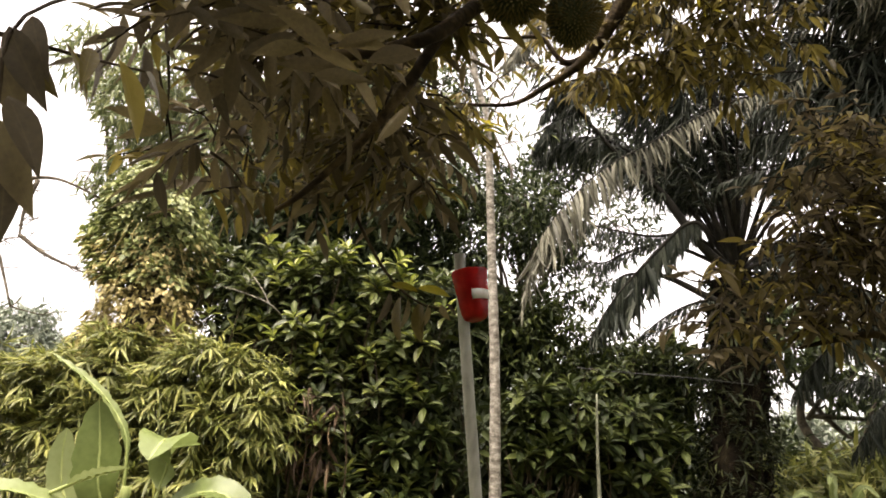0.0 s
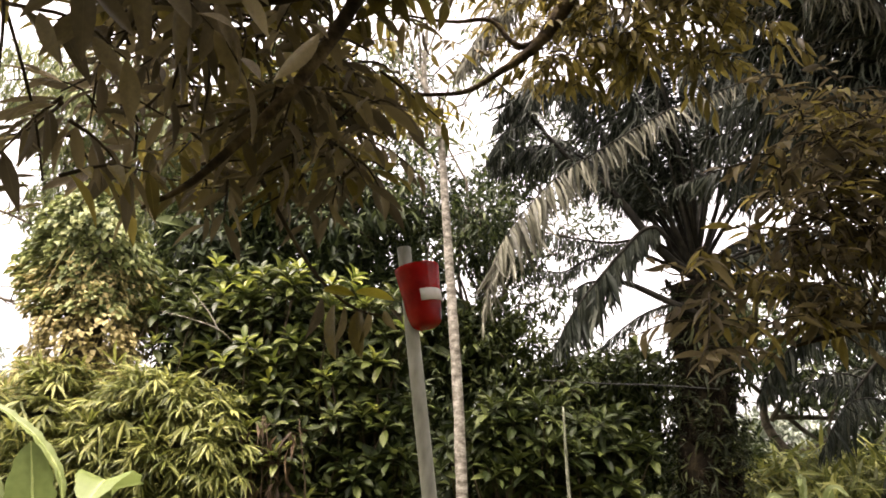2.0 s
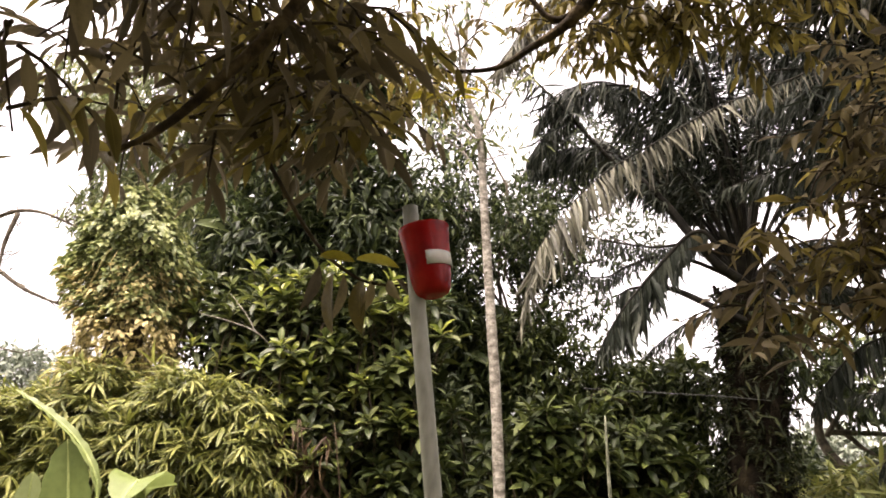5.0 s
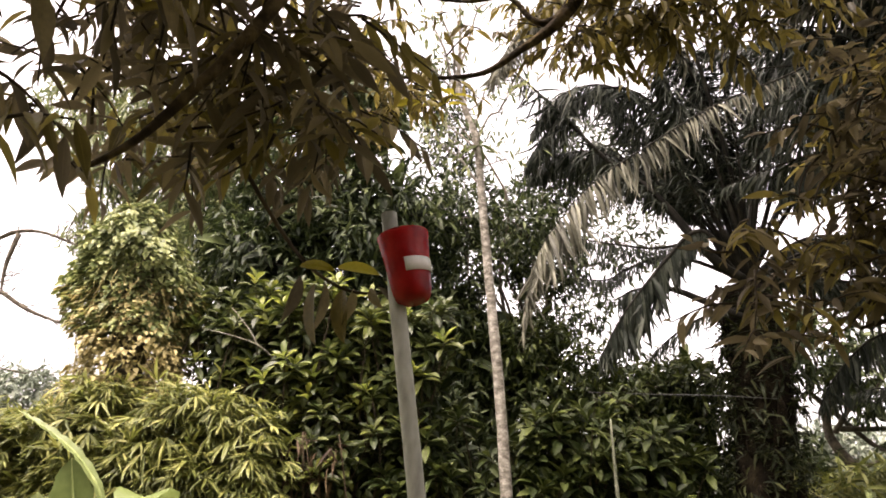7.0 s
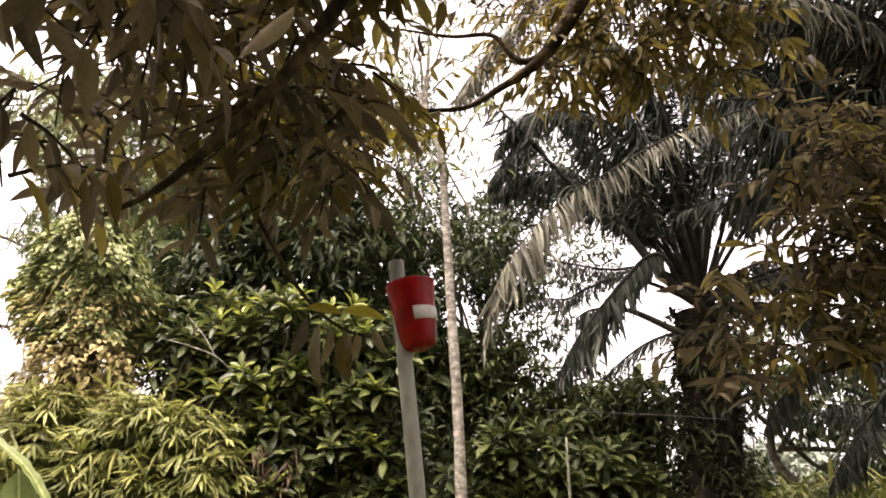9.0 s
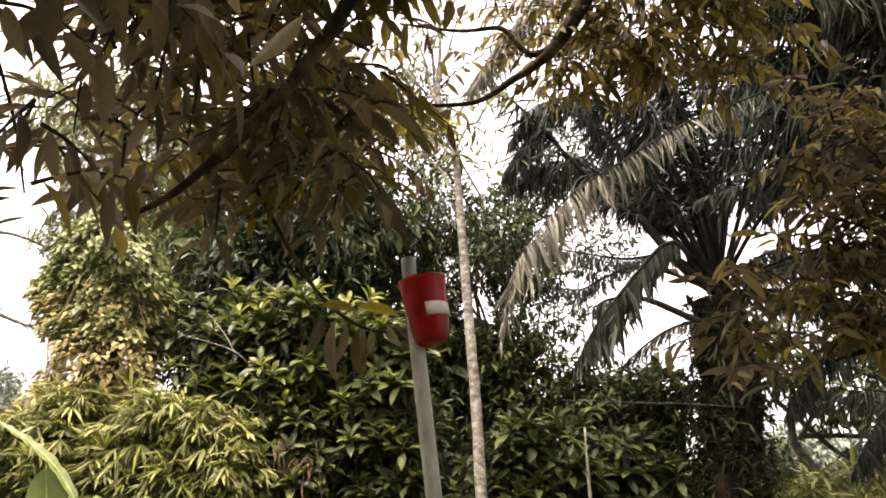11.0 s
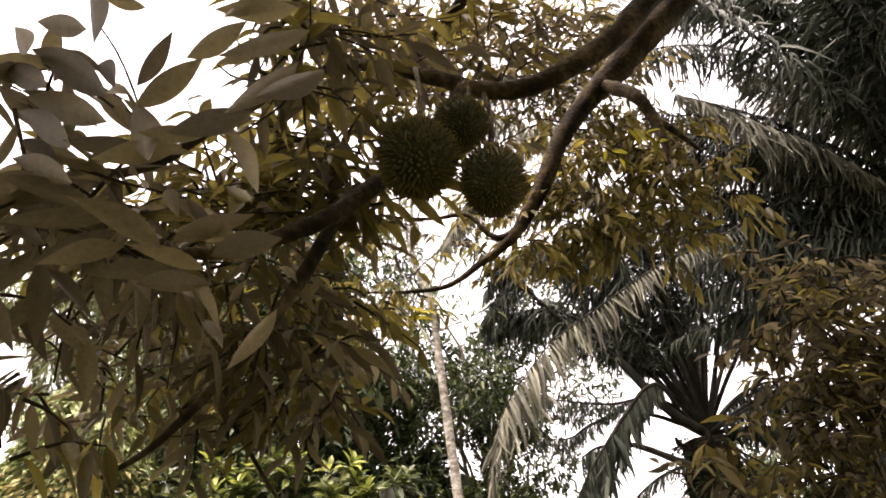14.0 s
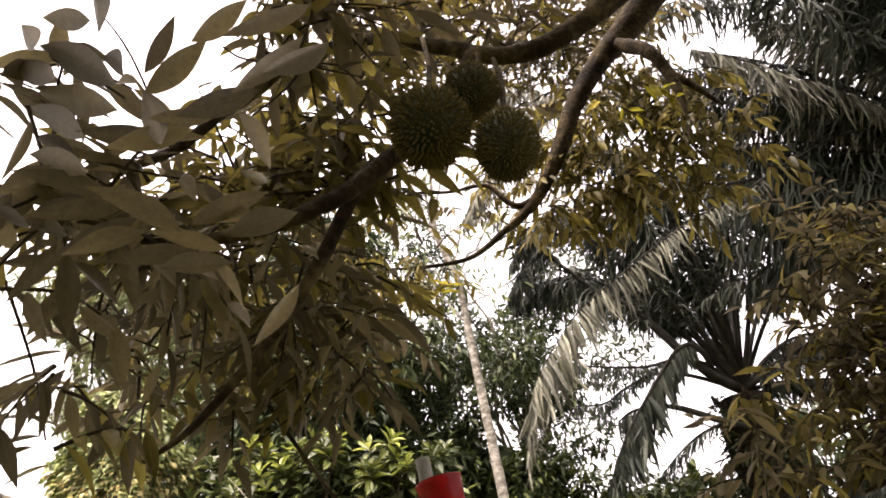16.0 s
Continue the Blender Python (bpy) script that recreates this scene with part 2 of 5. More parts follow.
class Geo:
    """Collects quads and triangles of many small pieces into one mesh."""

    def __init__(self):
        self.v, self.f3, self.f4, self.uv3, self.uv4, self.n = [], [], [], [], [], 0

    def add(self, v, quads, uv=None, tris=None):
        v = np.asarray(v, float).reshape(-1, 3)
        if uv is None:
            uv = np.full((len(v), 2), 0.3)
        if quads is not None and len(quads):
            q = np.asarray(quads, int)
            self.f4.append(q + self.n)
            self.uv4.append(uv[q])
        if tris is not None and len(tris):
            q = np.asarray(tris, int)
            self.f3.append(q + self.n)
            self.uv3.append(uv[q])
        self.v.append(v)
        self.n += len(v)

    def leaves(self, template, places, along, normal, length, width=None):
        """Copies of a leaf template (V, quads, UV): root at places, tip towards along, upper face to normal."""
        tv, tq, tuv = template
        y = unit(along)
        z = np.asarray(normal, float)
        z = unit(z - (z * y).sum(1, keepdims=True) * y)
        x = np.cross(y, z)
        ln = np.broadcast_to(np.asarray(length, float), (len(y),))[:, None, None]
        wd = ln if width is None else np.broadcast_to(np.asarray(width, float), (len(y),))[:, None, None]
        v = (np.asarray(places, float)[:, None, :] + tv[None, :, 0:1] * wd * x[:, None, :]
             + tv[None, :, 1:2] * ln * y[:, None, :] + tv[None, :, 2:3] * ln * z[:, None, :])
        k = len(tv)
        q = (tq[None] + (np.arange(len(y)) * k)[:, None, None]).reshape(-1, 4)
        self.add(v.reshape(-1, 3), q, np.tile(tuv, (len(y), 1)))

    def tube(self, points, radii, sides=7, steps=4, lump=0.0):
        """A tapered, smoothly bent stem through points."""
        p = np.asarray(points, float)
        r = np.interp(np.linspace(0, 1, (len(p) - 1) * steps + 1), np.linspace(0, 1, len(radii)), radii)
        ext = np.vstack([2 * p[0] - p[1], p, 2 * p[-1] - p[-2]])
        out = []
        for i in range(len(p) - 1):
            a, b, c, d = ext[i:i + 4]
            for s in range(steps):
                t = s / steps
                out.append(0.5 * (2 * b + (c - a) * t + (2 * a - 5 * b + 4 * c - d) * t * t + (3 * b - a - 3 * c + d) * t ** 3))
        out.append(p[-1])
        c = np.array(out)
        tan = unit(np.gradient(c, axis=0))
        ref = np.array([0.13, 0.21, 1.0]) if abs(tan[0][2]) < 0.9 else np.array([1.0, 0.2, 0.1])
        u = unit(np.cross(tan, ref))
        w = np.cross(tan, u)
        a = np.linspace(0, 2 * np.pi, sides, endpoint=False)
        rr = r[:, None] * (1 + lump * rng.uniform(-1, 1, (len(c), sides)))
        v = c[:, None, :] + rr[:, :, None] * (np.cos(a)[None, :, None] * u[:, None, :] + np.sin(a)[None, :, None] * w[:, None, :])
        n = len(c)
        i, j = np.meshgrid(np.arange(n - 1), np.arange(sides), indexing="ij")
        jn = (j + 1) % sides
        q = np.stack([i * sides + j, i * sides + jn, (i + 1) * sides + jn, (i + 1) * sides + j], -1).reshape(-1, 4)
        v = np.vstack([v.reshape(-1, 3), c[:1], c[-1:]])
        m = n * sides
        cap = [(m, (k + 1) % sides, k) for k in range(sides)] + [(m + 1, (n - 1) * sides + k, (n - 1) * sides + (k + 1) % sides) for k in range(sides)]
        self.add(v, q, None, cap)
        return c

    def mesh(self, name, material, smooth=True):
        me = bpy.data.meshes.new(name)
        v = np.vstack(self.v)
        f4 = np.vstack(self.f4) if self.f4 else np.zeros((0, 4), int)
        f3 = np.vstack(self.f3) if self.f3 else np.zeros((0, 3), int)
        loops = np.concatenate([f4.ravel(), f3.ravel()])
        starts = np.concatenate([np.arange(len(f4)) * 4, len(f4) * 4 + np.arange(len(f3)) * 3])
        me.vertices.add(len(v))
        me.vertices.foreach_set("co", v.ravel())
        me.loops.add(len(loops))
        me.loops.foreach_set("vertex_index", loops.astype(np.int32))
        me.polygons.add(len(starts))
        me.polygons.foreach_set("loop_start", starts.astype(np.int32))
        uv = np.concatenate(([np.vstack(self.uv4).ravel()] if self.f4 else []) + ([np.vstack(self.uv3).ravel()] if self.f3 else []))
        me.uv_layers.new(name="UVMap").data.foreach_set("uv", uv)
        me.update(calc_edges=True)
        me.polygons.foreach_set("use_smooth", [smooth] * len(starts))
        me.materials.append(material)
        return me


def blade(rows, wide, fold=0.12, droop=0.25, outline=None, across=2):
    """Leaf template of unit length along y: outline(t) half-width share, folded at the rib, drooping to the tip."""
    ts = np.linspace(0, 1, rows + 1)
    if outline is None:
        outline = lambda t: np.sin(np.pi * np.clip(t, 0, 1) ** 0.85) ** 0.8
    us = np.linspace(-1, 1, across + 1)
    v, uv = [], []
    for t in ts:
        w = max(0.02, float(outline(t))) * wide / 2
        for u in us:
            v.append((u * w, t * (1 - 0.12 * droop * t), abs(u) * w * fold * 2 - droop * t * t * 0.5))
            uv.append((0.5 + u / 2, t))
    k = across + 1
    q = [(r * k + c, r * k + c + 1, (r + 1) * k + c + 1, (r + 1) * k + c) for r in range(rows) for c in range(across)]
    return np.array(v), np.array(q), np.array(uv)


def lance(t):
    """Half-width of a leaf that is widest below its middle and drawn out to a point."""
    return math.sin(math.pi / 2 * t / 0.42) ** 0.8 if t < 0.42 else max(0.0, math.cos(math.pi / 2 * (t - 0.42) / 0.58)) ** 1.05


LEAF_LONG = blade(5, 0.25, 0.3, 0.3, lance)
LEAF_BROAD = blade(5, 0.34, 0.3, 0.42, lambda t: math.sin(math.pi * t ** 1.25) ** 0.8 if t < 1 else 0.02)
LEAF_HEART = blade(3, 0.8, 0.15, 0.35, lambda t: (1 - t) ** 0.7 * min(1, t * 6 + 0.35))
LEAF_NARROW = blade(3, 0.13, 0.2, 0.35)
LEAF_BAMBOO = blade(4, 0.115, 0.2, 0.5, lance)
LEAF_SMALL = blade(2, 0.36, 0.2, 0.3)
LEAFLET = blade(4, 0.044, 0.3, 0.9, lambda t: (1 - t ** 2.2) * min(1, t * 8 + 0.3))


def thing(name, at, label, category, group="", kind=""):
    ob = new(name)
    ob.location = at
    ob.empty_display_size = 0.1
    return tagged(ob, label, category, group, kind)


def part(name, data, parent, label="", kind=""):
    """A mesh, given in world coordinates, under a thing or a part."""
    ob = new(name, data)
    ob.parent = parent
    if parent.type == "EMPTY":
        ob.matrix_parent_inverse = Matrix.Translation(-parent.location)
    return tagged(ob, label, "", "", kind)


def leaf_frame(p, along, normal, length):
    y = Vector(along).normalized()
    z = Vector(normal)
    z = (z - z.dot(y) * y).normalized()
    x = y.cross(z)
    m = Matrix((x, y, z)).transposed().to_4x4()
    return Matrix.Translation(p) @ m @ Matrix.Scale(length, 4)


def template_mesh(name, template, material):
    g = Geo()
    g.add(template[0], template[1], template[2])
    return g.mesh(name, material)


def ball(n, seed_rng=rng):
    return unit(seed_rng.normal(size=(n, 3)))


def blob_cloud(g, template, centre, radii, n, size, out=0.5, down=0.5, spread=0.7, shell=0.55):
    """Leaves through an uneven ellipsoid, denser to its outside, tips outwards and down."""
    d = ball(n)
    bump = 1 + 0.22 * np.sin(d[:, 0] * 5 + centre[0]) * np.cos(d[:, 2] * 6 + centre[1]) + 0.12 * np.sin(d[:, 1] * 11 + d[:, 0] * 9)
    r = (shell + (1 - shell) * rng.random(n)) ** 0.7 * bump
    p = np.asarray(centre) + d * r[:, None] * np.asarray(radii)
    al = d * out + np.array([0, 0, -down]) + rng.normal(size=(n, 3)) * spread
    nm = d * 0.6 + np.array([0, 0, 1.0]) + rng.normal(size=(n, 3)) * 0.45
    g.leaves(template, p, al, nm, size * rng.uniform(0.65, 1.25, n))


# ---- ground ----
gr = Geo()
ax = np.concatenate([-np.geomspace(2500, 22, 14), np.linspace(-20, 20, 61), np.geomspace(22, 2500, 14)])
gx, gy = np.meshgrid(ax, ax, indexing="ij")
gz = np.array([[0.07 * noise.noise((x * 0.35, y * 0.35, 0.0)) + 0.03 * noise.noise((x * 1.3, y * 1.3, 4.0)) if abs(x) < 60 and abs(y) < 60 else 0.0 for y in ax] for x in ax])
k = len(ax)
ii, jj = np.meshgrid(np.arange(k - 1), np.arange(k - 1), indexing="ij")
gr.add(np.stack([gx, gy, gz], -1).reshape(-1, 3), np.stack([ii * k + jj, (ii + 1) * k + jj, (ii + 1) * k + jj + 1, ii * k + jj + 1], -1).reshape(-1, 4))
ground = new("ground", gr.mesh("ground", M_GROUND))
tagged(ground, "uneven grassy earth of a tropical orchard", "ground", "", "structure")

g = Geo()
n = 9000
gp = np.stack([rng.uniform(-8, 12, n), rng.uniform(3.0, 20, n), np.zeros(n)], 1)
g.leaves(LEAF_NARROW, gp, rng.normal(size=(n, 3)) * 0.45 + np.array([0, 0, 1.0]), rng.normal(size=(n, 3)), rng.uniform(0.2, 0.5, n), rng.uniform(0.15, 0.3, n))
tagged(new("grass", g.mesh("grass", M_GRASS)), "tall green and yellowish grass on the ground", "grass", "", "stuff")


# ---- background trees ----
def limb_points(a, b, bend=0.15, n=4):
    a, b = np.asarray(a, float), np.asarray(b, float)
    t = np.linspace(0, 1, n)[:, None]
    off = rng.normal(size=(n, 3)) * bend * np.linalg.norm(b - a) * 0.4
    off[0] = off[-1] = 0
    return a + (b - a) * t + off


def leafy_tree(name, base, top, r0, blobs, template, material, bark, label, size, category="tree", group="", core=0, **kw):
    """A tree: tapered trunk, a limb to every blob of the crown, and the crown of leaves."""
    th = thing(name, base, label, category, group)
    g = Geo()
    g.tube(limb_points(base, top, 0.1, 5), [r0, r0 * 0.75, r0 * 0.45], 9, 4, 0.08)
    part("trunk", g.mesh("trunk", bark), th)
    for c, rad, n in blobs:
        g = Geo()
        t = rng.uniform(0.35, 0.95)
        a = np.asarray(base) * (1 - t) + np.asarray(top) * t
        g.tube(limb_points(a, c, 0.2), [r0 * 0.4, r0 * 0.12], 6, 3)
        for _ in range(5):
            g.tube(limb_points(c, np.asarray(c) + ball(1)[0] * np.asarray(rad) * 0.9, 0.2, 3), [r0 * 0.13, r0 * 0.04], 5, 2)
        part("limb", g.mesh("limb", bark), th)
    g = Geo()
    for c, rad, n in blobs:
        blob_cloud(g, template, c, rad, n, size, **kw)
        if core:
            blob_cloud(g, LEAF_BROAD, np.asarray(c) + np.array([0, 0.35, 0]), np.asarray(rad) * 0.85, core, 0.6, 0.2, 0.4, 1.0, 0.05)
    part("crown", g.mesh("crown", material), th, "", "stuff")
    return th


leafy_tree("broadleaf_tree", (-2.4, 13.2, 0), (-2.3, 13.0, 6.5), 0.22,
           [((-3.4, 12.8, 7.2), (1.7, 1.2, 1.5), 2600), ((-1.9, 12.6, 6.3), (1.5, 1.1, 1.3), 2600), ((-3.9, 12.6, 5.6), (1.4, 1.1, 1.2), 2200),
            ((-1.6, 12.9, 4.6), (1.5, 1.0, 1.3), 2600), ((-3.2, 12.9, 4.0), (1.9, 1.0, 1.4), 2600), ((-1.0, 12.9, 3.0), (1.5, 1.0, 1.5), 2200),
            ((-2.8, 12.6, 8.9), (1.4, 1.1, 1.1), 1600)],
           LEAF_LONG, M_DARK_TREE, M_BARK_DARK, "dense dark green broadleaf tree behind the thicket", 0.24, core=320)
leafy_tree("drooping_tree", (-6.6, 14.2, 0), (-6.4, 14.0, 7.0), 0.2,
           [((-6.2, 13.8, 7.6), (1.3, 1.0, 1.2), 2400), ((-7.4, 13.8, 6.7), (1.2, 1.0, 1.2), 2000), ((-5.3, 13.6, 8.2), (1.1, 0.9, 1.0), 1600), ((-5.6, 13.8, 6.5), (1.2, 0.9, 1.0), 1800), ((-7.6, 13.2, 8.3), (1.0, 0.8, 0.9), 1300), ((-6.8, 13.2, 9.3), (1.3, 0.8, 0.9), 1500), ((-8.9, 13.4, 9.4), (1.0, 0.8, 0.8), 900)],
           LEAF_NARROW, M_TALL_TREE, M_BARK_DARK, "tall grey-green tree with thin drooping leaves", 0.34, down=1.0, out=0.35)
leafy_tree("understorey_tree", (2.6, 14.0, 0), (2.4, 13.8, 3.2), 0.16,
           [((1.2, 13.4, 3.6), (1.3, 0.9, 1.1), 1900), ((2.4, 13.2, 2.4), (1.5, 0.9, 1.5), 2200), ((0.6, 13.0, 2.0), (1.4, 0.8, 1.6), 2200), ((3.6, 13.6, 3.0), (1.2, 0.9, 1.0), 1500), ((4.2, 13.6, 1.5), (1.4, 0.9, 1.4), 1800), ((2.5, 13.4, 3.6), (1.1, 0.8, 0.55), 800), ((3.5, 13.4, 3.7), (0.9, 0.8, 0.55), 700), ((-0.45, 13.2, 4.7), (0.7, 0.6, 0.7), 1300), ((-0.1, 13.2, 3.7), (0.7, 0.6, 0.7), 1100), ((0.75, 13.2, 4.2), (0.7, 0.6, 0.6), 1000)],
           LEAF_LONG, M_SHRUB_SHADE, M_BARK_DARK, "low green tree growing behind the palm, leaves darkened for shade", 0.22, core=90)
leafy_tree("sparse_tree", (1.2, 15.2, 0), (0.9, 15.0, 6.0), 0.12,
           [((0.75, 14.6, 7.4), (0.8, 0.7, 0.8), 798), ((1.2, 14.6, 6.6), (0.9, 0.7, 0.8), 988), ((0.4, 14.6, 6.6), (0.8, 0.6, 0.8), 798), ((1.4, 14.8, 8.2), (0.8, 0.6, 0.7), 722), ((-0.5, 14.6, 7.6), (0.8, 0.7, 0.9), 988), ((2.2, 14.8, 8.8), (1.2, 0.7, 0.9), 912), ((1.6, 14.6, 5.4), (1.1, 0.7, 0.8), 988), ((1.2, 14.4, 6.1), (0.8, 0.6, 0.6), 570), ((2.6, 14.8, 6.9), (1.2, 0.7, 0.8), 798), ((-1.3, 14.6, 10.3), (0.9, 0.7, 0.9), 798), ((-0.8, 14.6, 9.0), (0.7, 0.6, 0.7), 608), ((-0.5, 12.9, 6.6), (0.7, 0.5, 0.6), 798), ((-0.2, 12.9, 5.7), (0.6, 0.5, 0.7), 798), ((0.75, 12.9, 6.4), (0.5, 0.5, 0.6), 494)],
           LEAF_LONG, M_DARK_TREE, M_BARK_DARK, "sparse dark tree with sky showing through its leaves", 0.2)
leafy_tree("shade_tree", (7.0, 16.0, 0), (6.9, 16.0, 4.0), 0.15,
           [((6.3, 15.4, 5.0), (1.1, 0.8, 1.0), 800), ((7.8, 15.6, 4.4), (1.3, 0.8, 1.0), 1100), ((9.2, 15.8, 5.2), (1.3, 0.8, 1.3), 1100), ((10.4, 15.8, 3.6), (1.2, 0.8, 1.6), 900), ((8.9, 15.4, 3.1), (1.2, 0.8, 0.8), 800), ((6.6, 15.0, 1.7), (1.5, 0.8, 1.0), 1100), ((8.6, 15.0, 1.6), (1.6, 0.8, 1.1), 1100), ((5.6, 15.0, 2.4), (0.9, 0.7, 0.8), 600)],
           LEAF_LONG, M_DARK_TREE, M_BARK_DARK, "dark tree whose crown closes the gap beside the palm", 0.26, core=40)
# unseen trees added behind and beside the camera to block frontal light
for x, y in [(-7.5, -3.5), (-4.0, -6.5), (0.0, -7.5), (4.0, -6.8), (8.0, -4.0), (10.0, 1.5), (-9.5, 1.5)]:
    leafy_tree("light_blocking_tree", (x, y, 0), (x, y, 4.5), 0.2,
               [((x, y, 5.0), (2.2, 2.0, 1.8), 900), ((x - 1.3, y, 3.2), (1.8, 1.7, 1.6), 800), ((x + 1.3, y, 3.2), (1.8, 1.7, 1.6), 800), ((x, y + 0.4, 1.6), (2.2, 1.5, 1.2), 800)],
               LEAF_LONG, M_DARK_TREE, M_BARK_DARK, "unseen leafy tree with a low crown, added to block light", 0.42, "tree", "orchard trees", core=120)
# tall pale trunk with a thin crown
base = (0.78, 10.4, 0.0)
th = thing("slender_tree", base, "tall slender tree with a pale lichen-spotted trunk", "tree")
g = Geo()
g.tube([(0.78, 10.4, -0.05), (0.66, 10.4, 1.3), (0.53, 10.4, 2.8), (0.36, 10.4, 4.3), (0.2, 10.4, 5.7), (0.07, 10.4, 6.8), (-0.1, 10.4, 7.3), (-0.24, 10.4, 7.8), (-0.25, 10.4, 8.6), (-0.3, 10.4, 9.6)], [0.094, 0.080, 0.073, 0.068, 0.06, 0.052, 0.048, 0.042, 0.03, 0.012], 10, 6, 0.06)
part("trunk", g.mesh("trunk", M_BARK_PALE), th)
g = Geo()
tips = []
for a, b, r in [((0.15, 10.4, 6.1), (-0.55, 10.2, 6.9), 0.026), ((-0.22, 10.4, 7.6), (-0.75, 10.4, 9.0), 0.03), ((-0.24, 10.4, 7.8), (-0.5, 10.5, 9.6), 0.03), ((-0.25, 10.4, 8.1), (0.2, 10.3, 9.9), 0.024), ((-0.23, 10.4, 7.7), (-0.95, 10.4, 8.4), 0.018), ((0.07, 10.4, 6.8), (0.75, 10.4, 7.9), 0.024),
                ((0.0, 10.4, 7.0), (0.55, 10.6, 8.6), 0.022), ((-0.1, 10.4, 7.3), (0.45, 10.3, 7.9), 0.016), ((0.05, 10.4, 6.7), (-0.7, 10.4, 7.3), 0.018), ((0.1, 10.4, 6.4), (0.7, 10.5, 6.6), 0.014), ((0.06, 10.4, 6.75), (-0.45, 10.3, 6.75), 0.016), ((-0.24, 10.4, 7.9), (-0.4, 10.3, 9.2), 0.018)]:
    c = g.tube(limb_points(a, b, 0.12, 5), [r, r * 0.3], 6, 3)
    tips += [c[-1], c[len(c) * 2 // 3]]
    for _ in range(5):
        e = c[len(c) // 2] + (c[-1] - c[len(c) // 2]) * rng.random() + rng.normal(size=3) * 0.25
        cc = g.tube(limb_points(c[len(c) // 2], e, 0.2, 3), [r * 0.35, r * 0.12], 5, 2)
        tips.append(cc[-1])
part("branch_work", g.mesh("branch_work", M_BARK_PALE), th)
g = Geo()
for p in tips:
    k = 5
    g.leaves(LEAF_LONG, p + rng.normal(size=(k, 3)) * 0.12, rng.normal(size=(k, 3)) * 0.6 + np.array([0, 0, -0.6]), rng.normal(size=(k, 3)) + np.array([0, 0, 1.0]), rng.uniform(0.13, 0.22, k), rng.uniform(0.12, 0.2, k))
for a in range(9):
    q = a * 0.7
    g.leaves(LEAF_LONG, np.array([[0.12, 10.4, 6.74]]), np.array([[math.cos(q), math.sin(q) * 0.6, -0.35 + 0.25 * math.sin(a * 2.0)]]), np.array([[0, 0, 1.0]]), 0.36, 0.3)
part("foliage", g.mesh("foliage", M_TALL_TREE), th, "", "stuff")

# column of climbing vine round a dead trunk
th = thing("vine_covered_trunk", (-5.1, 10.9, 0), "dead trunk wrapped in green and dry climbing vine", "tree")
g = Geo()
g.tube([(-5.0, 10.9, -0.05), (-5.1, 10.9, 2.5), (-5.25, 10.9, 5.2)], [0.35, 0.3, 0.2], 9, 5, 0.1)
part("trunk", g.mesh("trunk", M_BARK_DARK), th)


def vine_skin(n, z0, z1, r, size):
    z = rng.uniform(z0, z1, n)
    a = rng.uniform(0, 2 * np.pi, n)
    cx = -4.95 - 0.06 * z + 0.15 * np.sin(z * 2.1)
    rr = r * (1 + 0.16 * np.sin(z * 3.1 + a * 2) + 0.12 * np.sin(a * 5 + z * 5) + 0.08 * np.sin(a * 9 - z * 11)) * np.sqrt(np.clip((5.95 - z) / 0.9, 0.02, 1)) * rng.uniform(0.8, 1.05, n)
    d = np.stack([np.cos(a), np.sin(a), np.zeros(n)], 1)
    p = np.stack([cx + rr * np.cos(a), 10.9 + 0.8 * rr * np.sin(a), z], 1)
    return p, d * 0.8 + np.array([0, 0, -0.45]) + rng.normal(size=(n, 3)) * 0.3, d * 0.5 + np.array([0, 0, 1.0]) + rng.normal(size=(n, 3)) * 0.3, size * rng.uniform(0.6, 1.3, n)


g = Geo()
g.leaves(LEAF_HEART, *vine_skin(9000, 3.7, 5.95, 0.85, 0.125))
part("vine", g.mesh("vine", M_VINE), th, "green overlapping vine leaves", "stuff")
g = Geo()
g.leaves(LEAF_HEART, *vine_skin(7000, 1.8, 4.5, 0.86, 0.11))
for i in range(26):
    z = rng.uniform(3.3, 4.8)
    a = rng.uniform(3.3, 6.1)
    x, y = -5.15 + 0.8 * math.cos(a), 10.9 + 0.7 * math.sin(a)
    way = np.cumsum(rng.normal(size=7) * 0.07)
    g.tube([(x + way[j], y - 0.04 * (j % 2), z - 0.22 * j) for j in range(7)], [0.006, 0.003], 4, 3)
part("dry_vine", g.mesh("dry_vine", M_VINE_DRY), th, "dry yellowish vine leaves and hanging stems", "stuff")


# ---- rosette shrubs ----
ME_SHRUB_LEAF = [template_mesh("leaf", LEAF_BROAD, m) for m in (M_SHRUB, M_SHRUB_SHADE, M_SHRUB_YOUNG)]


def rosette(p, axis, k, size):
    """Roots, ways, normals and lengths of the leaves of one whorl."""
    axis = unit(axis)
    u = unit(np.cross(axis, [0.3, 0.5, 0.1]))
    w = np.cross(axis, u)
    a = np.arange(k) * 2.4 + rng.uniform(0, 6)
    lift = np.linspace(1.5, -0.25, k) + rng.normal(size=k) * 0.1
    d = np.cos(a)[:, None] * u + np.sin(a)[:, None] * w
    return np.asarray(p) + axis * (np.linspace(0.06, -0.06, k))[:, None], d + axis * lift[:, None] - np.array([0, 0, 0.12]), axis + d * 0.1 + rng.normal(size=(k, 3)) * 0.12, size * np.linspace(0.75, 1.05, k) * rng.uniform(0.85, 1.15, k)


